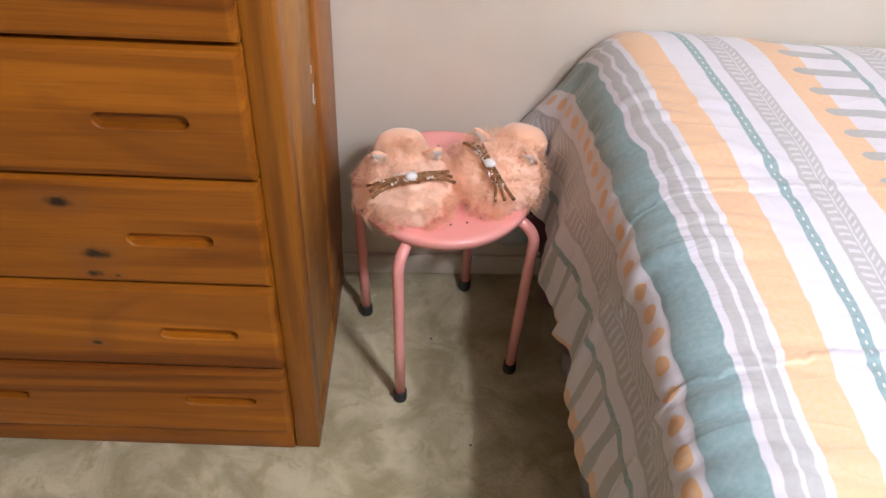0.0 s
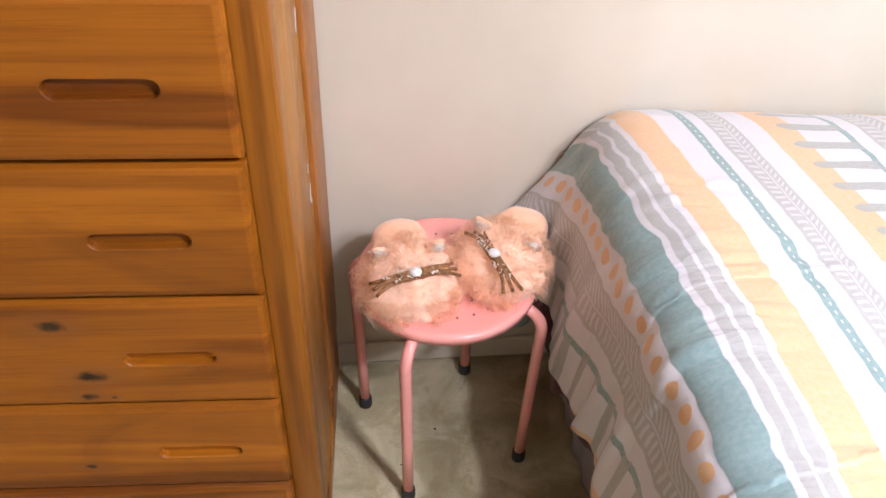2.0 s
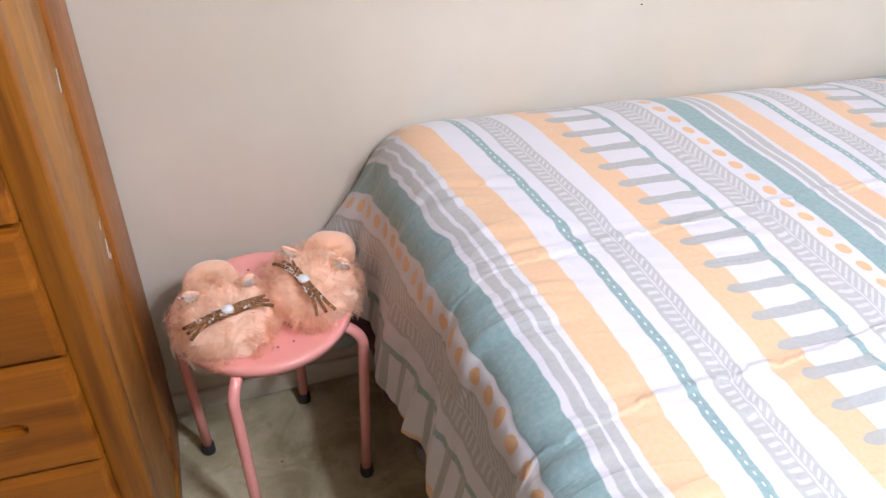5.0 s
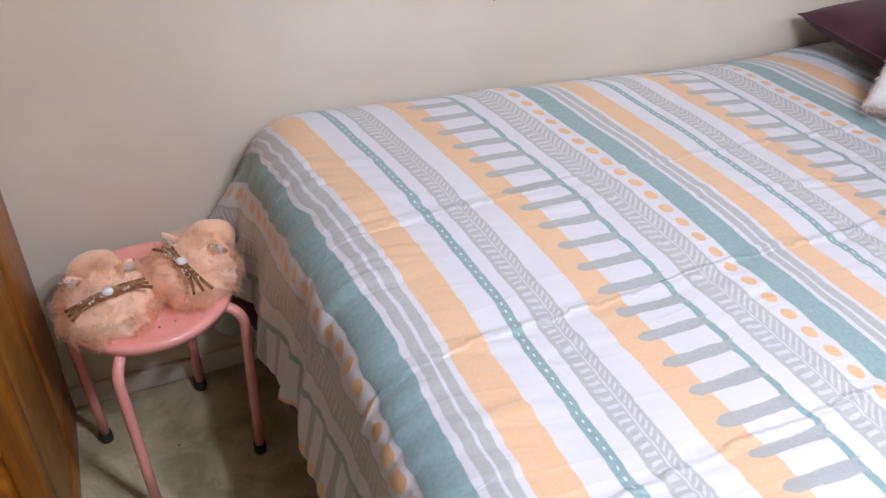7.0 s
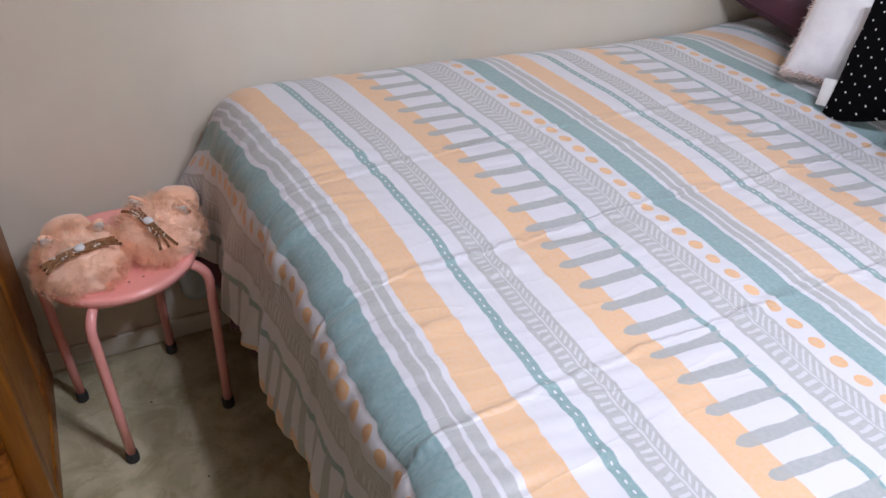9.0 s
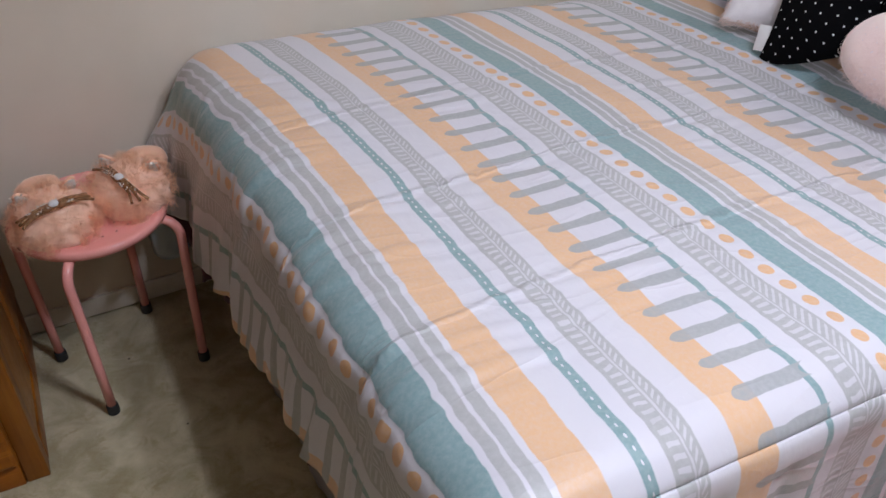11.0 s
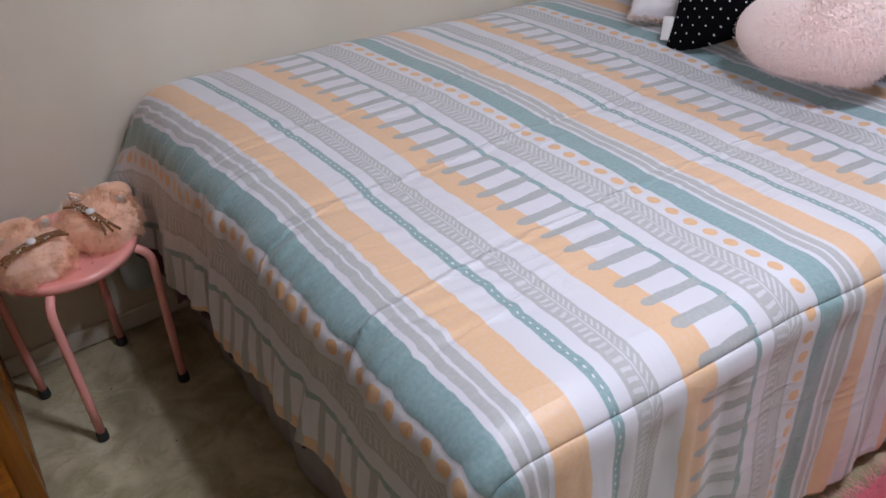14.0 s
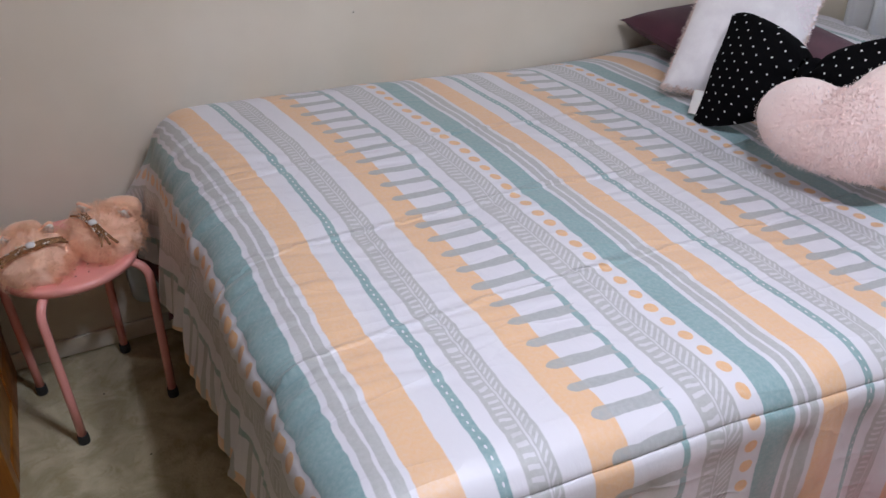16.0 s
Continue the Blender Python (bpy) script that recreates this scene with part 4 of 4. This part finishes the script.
def burgundy_edge():
    """The sheet under the comforter: it hangs close behind the foot end and shows in rags below the hem."""
    verts, cols, rows = [], 260, 14
    for i in range(rows):
        for j in range(cols):
            v = 0.03 + (VE - 0.03) * j / (cols - 1)
            torn = max(0.0, ripple(v * 13, 3, 9) + 0.10) * 0.095 + 0.016 * max(0.0, ripple(v * 55, 1, 4))
            low = hem_drop(v) + 0.006 + torn + 0.065 * math.exp(-((v - 0.22) / 0.14) ** 2)
            x, y, z = cloth(XE - (0.16 + (low - 0.16) * i / (rows - 1)), v)
            verts.append((x + 0.0135 + 0.003 * ripple(v * 20, i * 0.2, 2), y, z))
    ob = mesh_part("burgundy_sheet", verts, grid_faces(rows, cols), burgundy, bed, "burgundy sheet edge showing under the comforter")
    ob.modifiers.new("thick", "SOLIDIFY").thickness = 0.002


burgundy_edge()


# ---- cushions ----
def cushion_verts(w, h, t, n=26, pinch=0.07, power=0.42):
    """Both faces of a square cushion in its own plane: x across, y up, z out."""
    verts, uvs, faces = [], [], []
    for s in (1, -1):
        base = len(verts)
        for i in range(n):
            q = -1 + 2 * i / (n - 1)
            for j in range(n):
                p = -1 + 2 * j / (n - 1)
                x = w / 2 * p * (1 - pinch * (1 - q * q))
                y = h / 2 * q * (1 - pinch * (1 - p * p))
                z = s * t / 2 * max(0.0, (1 - p * p) * (1 - q * q)) ** power
                z += s * 0.004 * ripple(p * 3, q * 3, s) * (1 - max(abs(p), abs(q)))
                verts.append((x, y, z)), uvs.append((x, y))
        f = [tuple(base + k for k in g) for g in grid_faces(n, n)]
        faces += f if s > 0 else [g[::-1] for g in f]
    return verts, faces, uvs


def placed(ob, m):
    ob.matrix_basis = m
    return ob


def plane_pose(centre, normal, up=(0, 0, 1), roll=0.0):
    z = Vector(normal).normalized()
    x = Vector(up).cross(z).normalized()
    y = z.cross(x)
    m = Matrix((x, y, z)).transposed().to_4x4()
    return Matrix.Translation(centre) @ m @ pose(0, 0, 0, 0, 0, roll)


def bed_pillow(m, label):
    ob = thing("pillow", label, "pillow", group="burgundy pillows on the bed")
    v, f, uv = cushion_verts(0.70, 0.46, 0.15, 30, 0.05)
    case = mesh_part("pillowcase", v, f, burgundy, ob)
    part("piping", tube([Vector((0.35 * math.copysign(abs(math.cos(a)) ** 0.2, math.cos(a)) * 0.985, 0.23 * math.copysign(abs(math.sin(a)) ** 0.2, math.sin(a)) * 0.985, 0)) for a in np.linspace(0, 2 * math.pi, 80)], [0.003] * 80, 6), burgundy, case)
    return placed(ob, m)


bed_pillow(plane_pose((1.82, -0.37, 0.664), (0.04, -0.03, 1), (1, 0, 0), 2), "plump burgundy pillow lying by the wall")
bed_pillow(plane_pose((1.87, -1.08, 0.685), (-0.03, 0.0, 1), (1, 0, 0), -3), "plump burgundy pillow at the head of the bed")


def fuzzy_square():
    ob = thing("throw_pillow", "white fluffy pillow with shiny sequins at one corner", "pillow")
    v, f, uv = cushion_verts(0.31, 0.385, 0.12, 30, 0.05)
    body = mesh_part("cover", v, f, white_plush, ob, uvs=uv)
    rng = np.random.default_rng(3)
    spots, normals = [], []
    for _ in range(5200):
        side, t = rng.integers(4), rng.uniform(-1, 1)
        e = 0.2 * (1 - 0.05 * (1 - t * t))
        p = {0: (e, 0.2 * t), 1: (-e, 0.2 * t), 2: (0.2 * t, e), 3: (0.2 * t, -e)}[int(side)]
        spots.append((p[0] * 0.775 * rng.uniform(0.93, 1), p[1] * rng.uniform(0.93, 1), rng.uniform(-0.012, 0.014)))
        normals.append((p[0] * 5, p[1] * 5, rng.uniform(-0.6, 0.6)))
    flakes, out = [], []
    for _ in range(700):
        p, q = rng.uniform(0.1, 0.98), rng.uniform(0.1, 0.98)
        if p + q > 1.0:
            flakes.append((0.157 * p, 0.19 * q, 0.06 * max(0.0, (1 - p * p) * (1 - q * q)) ** 0.42 + 0.001))
            out.append((p * 0.5, q * 0.5, 1))
    fur("glitter", flakes, [Vector(o).normalized() for o in out], 0.006, 0.0026, sequin_white, body, 31, (0, 0, 0), 0.9, "iridescent sequins")
    fur("fringe", spots, normals, 0.013, 0.0007, white_fur, body, 4, (0, 0, 0), 0.4)
    return ob


placed(fuzzy_square(), plane_pose((1.645, -0.475, 0.775), (-0.62, -0.45, 0.60), (0, 0, 1), -5))


def bow():
    ob = thing("bow_pillow", "black velvet bow pillow with small white dots", "pillow")
    n = 30
    for s, reach in ((-1, 0.262), (1, 0.29)):
        verts, uvs, faces = [], [], []
        for face in (1, -1):
            base = len(verts)
            for i in range(n):
                q = -1 + 2 * i / (n - 1)
                for j in range(n):
                    t = j / (n - 1)
                    half = (0.044 + 0.106 * t ** 0.55) * (1 - 0.16 * t ** 8)
                    x = s * (0.02 + reach * t * (1 - 0.05 * (1 - q * q) * t) * (1 - (0.09 * max(0.0, q) if s < 0 else 0.0)))
                    y = half * q * (1.10 if q < 0 else 1.0)
                    z = face * 0.062 * (max(0.0, 1 - q * q) * max(0.0, 1 - t ** 5)) ** 0.5 * (0.55 + 0.45 * math.sin(math.pi * min(1, t + 0.12)))
                    z += face * 0.006 * math.sin(q * 9) * (1 - t) ** 2 * (1 - q * q)
                    verts.append((x, y, z)), uvs.append((x, y))
            f = [tuple(base + k for k in g) for g in grid_faces(n, n)]
            faces += f if face * s > 0 else [g[::-1] for g in f]
        mesh_part("wing", verts, faces, polka, ob, uvs=uvs)
    bm = bmesh.new()
    bmesh.ops.create_uvsphere(bm, u_segments=20, v_segments=14, radius=1)
    bmesh.ops.transform(bm, matrix=Matrix.Diagonal((0.030, 0.050, 0.05, 1)), verts=bm.verts)
    layer = bm.loops.layers.uv.new("pattern")
    for f in bm.faces:
        for lp in f.loops:
            lp[layer].uv = (lp.vert.co.x, lp.vert.co.y)
    part("knot", bm, polka, ob)
    tag = block(-0.306, -0.268, -0.125, -0.065, -0.004, -0.002, 0.0006, 1)
    part("tag", tag, tag_white, ob, "white cloth tag")
    return ob


placed(bow(), plane_pose((1.545, -0.80, 0.778), (-0.89, -0.10, 0.42), (0, 0, 1), 11))


def heart_outline(a):
    x = 16 * math.sin(a) ** 3
    y = 13 * math.cos(a) - 5 * math.cos(2 * a) - 2 * math.cos(3 * a) - math.cos(4 * a)
    y = (y + 2.5) / 17
    x = x / 17 * (1 + 0.35 * max(0.0, -y))
    # full round lobes with a shallow dip between them
    way, reach = math.atan2(x, y), math.hypot(x, y)
    w = 1 - float(smooth01(0.45, 0.95, abs(way)))
    reach = reach * (1 - w) + (1.03 - 0.42 * math.exp(-(way / 0.40) ** 2)) * w
    x, y = reach * math.sin(way), reach * math.cos(way)
    low = max(0.0, -y)
    return x + 0.62 * min(low, 0.55), (-0.60 * (1 - math.exp(-1.8 * low)) if y < 0 else y * 0.85)


def heart():
    ob = thing("heart_pillow", "fluffy pale pink heart pillow with sparkling threads", "pillow")
    size, thick, m, k = 0.205, 0.09, 72, 16
    verts, faces, spots, normals = [], [], [], []
    rng = np.random.default_rng(11)

    def at(a, r, s):
        x, y = heart_outline(a)
        x, y = x * r * r + 0.86 * math.sin(a) * (1 - r * r), y * r * r + 0.62 * math.cos(a) * (1 - r * r)
        z = s * thick * math.sqrt(max(0.0, 1 - r ** 2.6)) * (0.8 + 0.2 * (1 - r))
        return Vector((size * x * r, size * y * r, z))

    for s in (1, -1):
        base = len(verts)
        for i in range(k + 1):
            for j in range(m):
                verts.append(at(2 * math.pi * j / m, i / k, s))
        for i in range(k):
            for j in range(m):
                q = (base + i * m + j, base + i * m + (j + 1) % m, base + (i + 1) * m + (j + 1) % m, base + (i + 1) * m + j)
                faces.append(q if s < 0 else q[::-1])
    body = mesh_part("cover", verts, faces, pink_plush, ob)
    for _ in range(11000):
        a, r, s = rng.uniform(0, 2 * math.pi), math.sqrt(rng.uniform(0, 1)), (1 if rng.uniform() < 0.72 else -1)
        p = at(a, r, s)
        nrm = Vector((p.x * 3.5 * r ** 3, p.y * 3.5 * r ** 3, s * max(0.02, math.sqrt(max(0, 1 - r ** 2.6))))).normalized()
        spots.append(p), normals.append(nrm)
    fur("fur", spots, normals, 0.012, 0.0005, heart_fur, body, 21, (0, -0.3, 0), 0.6)
    spark = [i for i in range(0, 11000, 40)]
    fur("sparkle", [spots[i] for i in spark], [normals[i] for i in spark], 0.007, 0.0013, sequin_white, body, 22, (0, 0, 0), 0.8, "silver sparkle threads")
    part("tag", block(0.155, 0.20, -0.02, 0.02, -0.045, -0.043, 0.0005, 1), tag_white, ob, "white cloth tag")
    return ob


placed(heart(), plane_pose((1.475, -0.99, 0.728), (-0.9, -0.34, 0.3), (0, 0, 1), 24))


# ---- rug ----
def rug():
    ob = thing("rug", "shaggy hot-pink faux fur rug on the carpet", "rug", (1.51, -1.875, 0))
    n, rings, verts, spots = 64, 10, [], []
    rng = np.random.default_rng(9)

    def edge(a):
        return (1 + 0.05 * ripple(math.cos(a) * 1.5, math.sin(a) * 1.5, 3)) / (abs(math.cos(a)) ** 9 + abs(math.sin(a)) ** 9) ** (1 / 9)

    def spot(a, r):
        return 1.51 + 0.56 * edge(a) * r * math.cos(a), -1.875 + 0.385 * edge(a) * r * math.sin(a)

    for i in range(rings + 1):
        for j in range(n):
            a, r = 2 * math.pi * j / n, i / rings
            x, y = spot(a, r)
            verts.append((x, y, 0.002 + 0.012 * (1 - r ** 6)))
    faces = [(i * n + j, i * n + (j + 1) % n, (i + 1) * n + (j + 1) % n, (i + 1) * n + j) for i in range(rings) for j in range(n)]
    base = mesh_part("backing", verts, faces, rug_fur, ob)
    for _ in range(42000):
        a, r = rng.uniform(0, 2 * math.pi), math.sqrt(rng.uniform(0, 1))
        spots.append((*spot(a, r), 0.01))
    fur("fur", spots, [(0, 0, 1)] * len(spots), 0.055, 0.0007, rug_fur, base, 13, (-0.3, 0.3, -0.3), 0.5)
    return ob


rug()


# ---- specks on the carpet and wall ----
def speck(x, y, z, r, normal_y=False):
    bm = bmesh.new()
    bmesh.ops.create_icosphere(bm, subdivisions=2, radius=r)
    for v in bm.verts:
        v.co = Vector((x + v.co.x * 1.3, y + v.co.y * (0.3 if normal_y else 1), z + v.co.z * (1 if normal_y else 0.5)))
    ob = part("lint_speck" if not normal_y else "wall_nick", bm, lint_dark, None)
    return tagged(ob, "tiny dark speck of lint on the carpet" if not normal_y else "small dark nick in the cream wall", "speck")


speck(-0.075, -0.205, 0.0012, 0.0022)
speck(-0.001, -0.475, 0.0012, 0.0022)
speck(-0.15, -0.29, 0.001, 0.0016)
speck(0.751, -0.0005, 0.823, 0.0018, True)
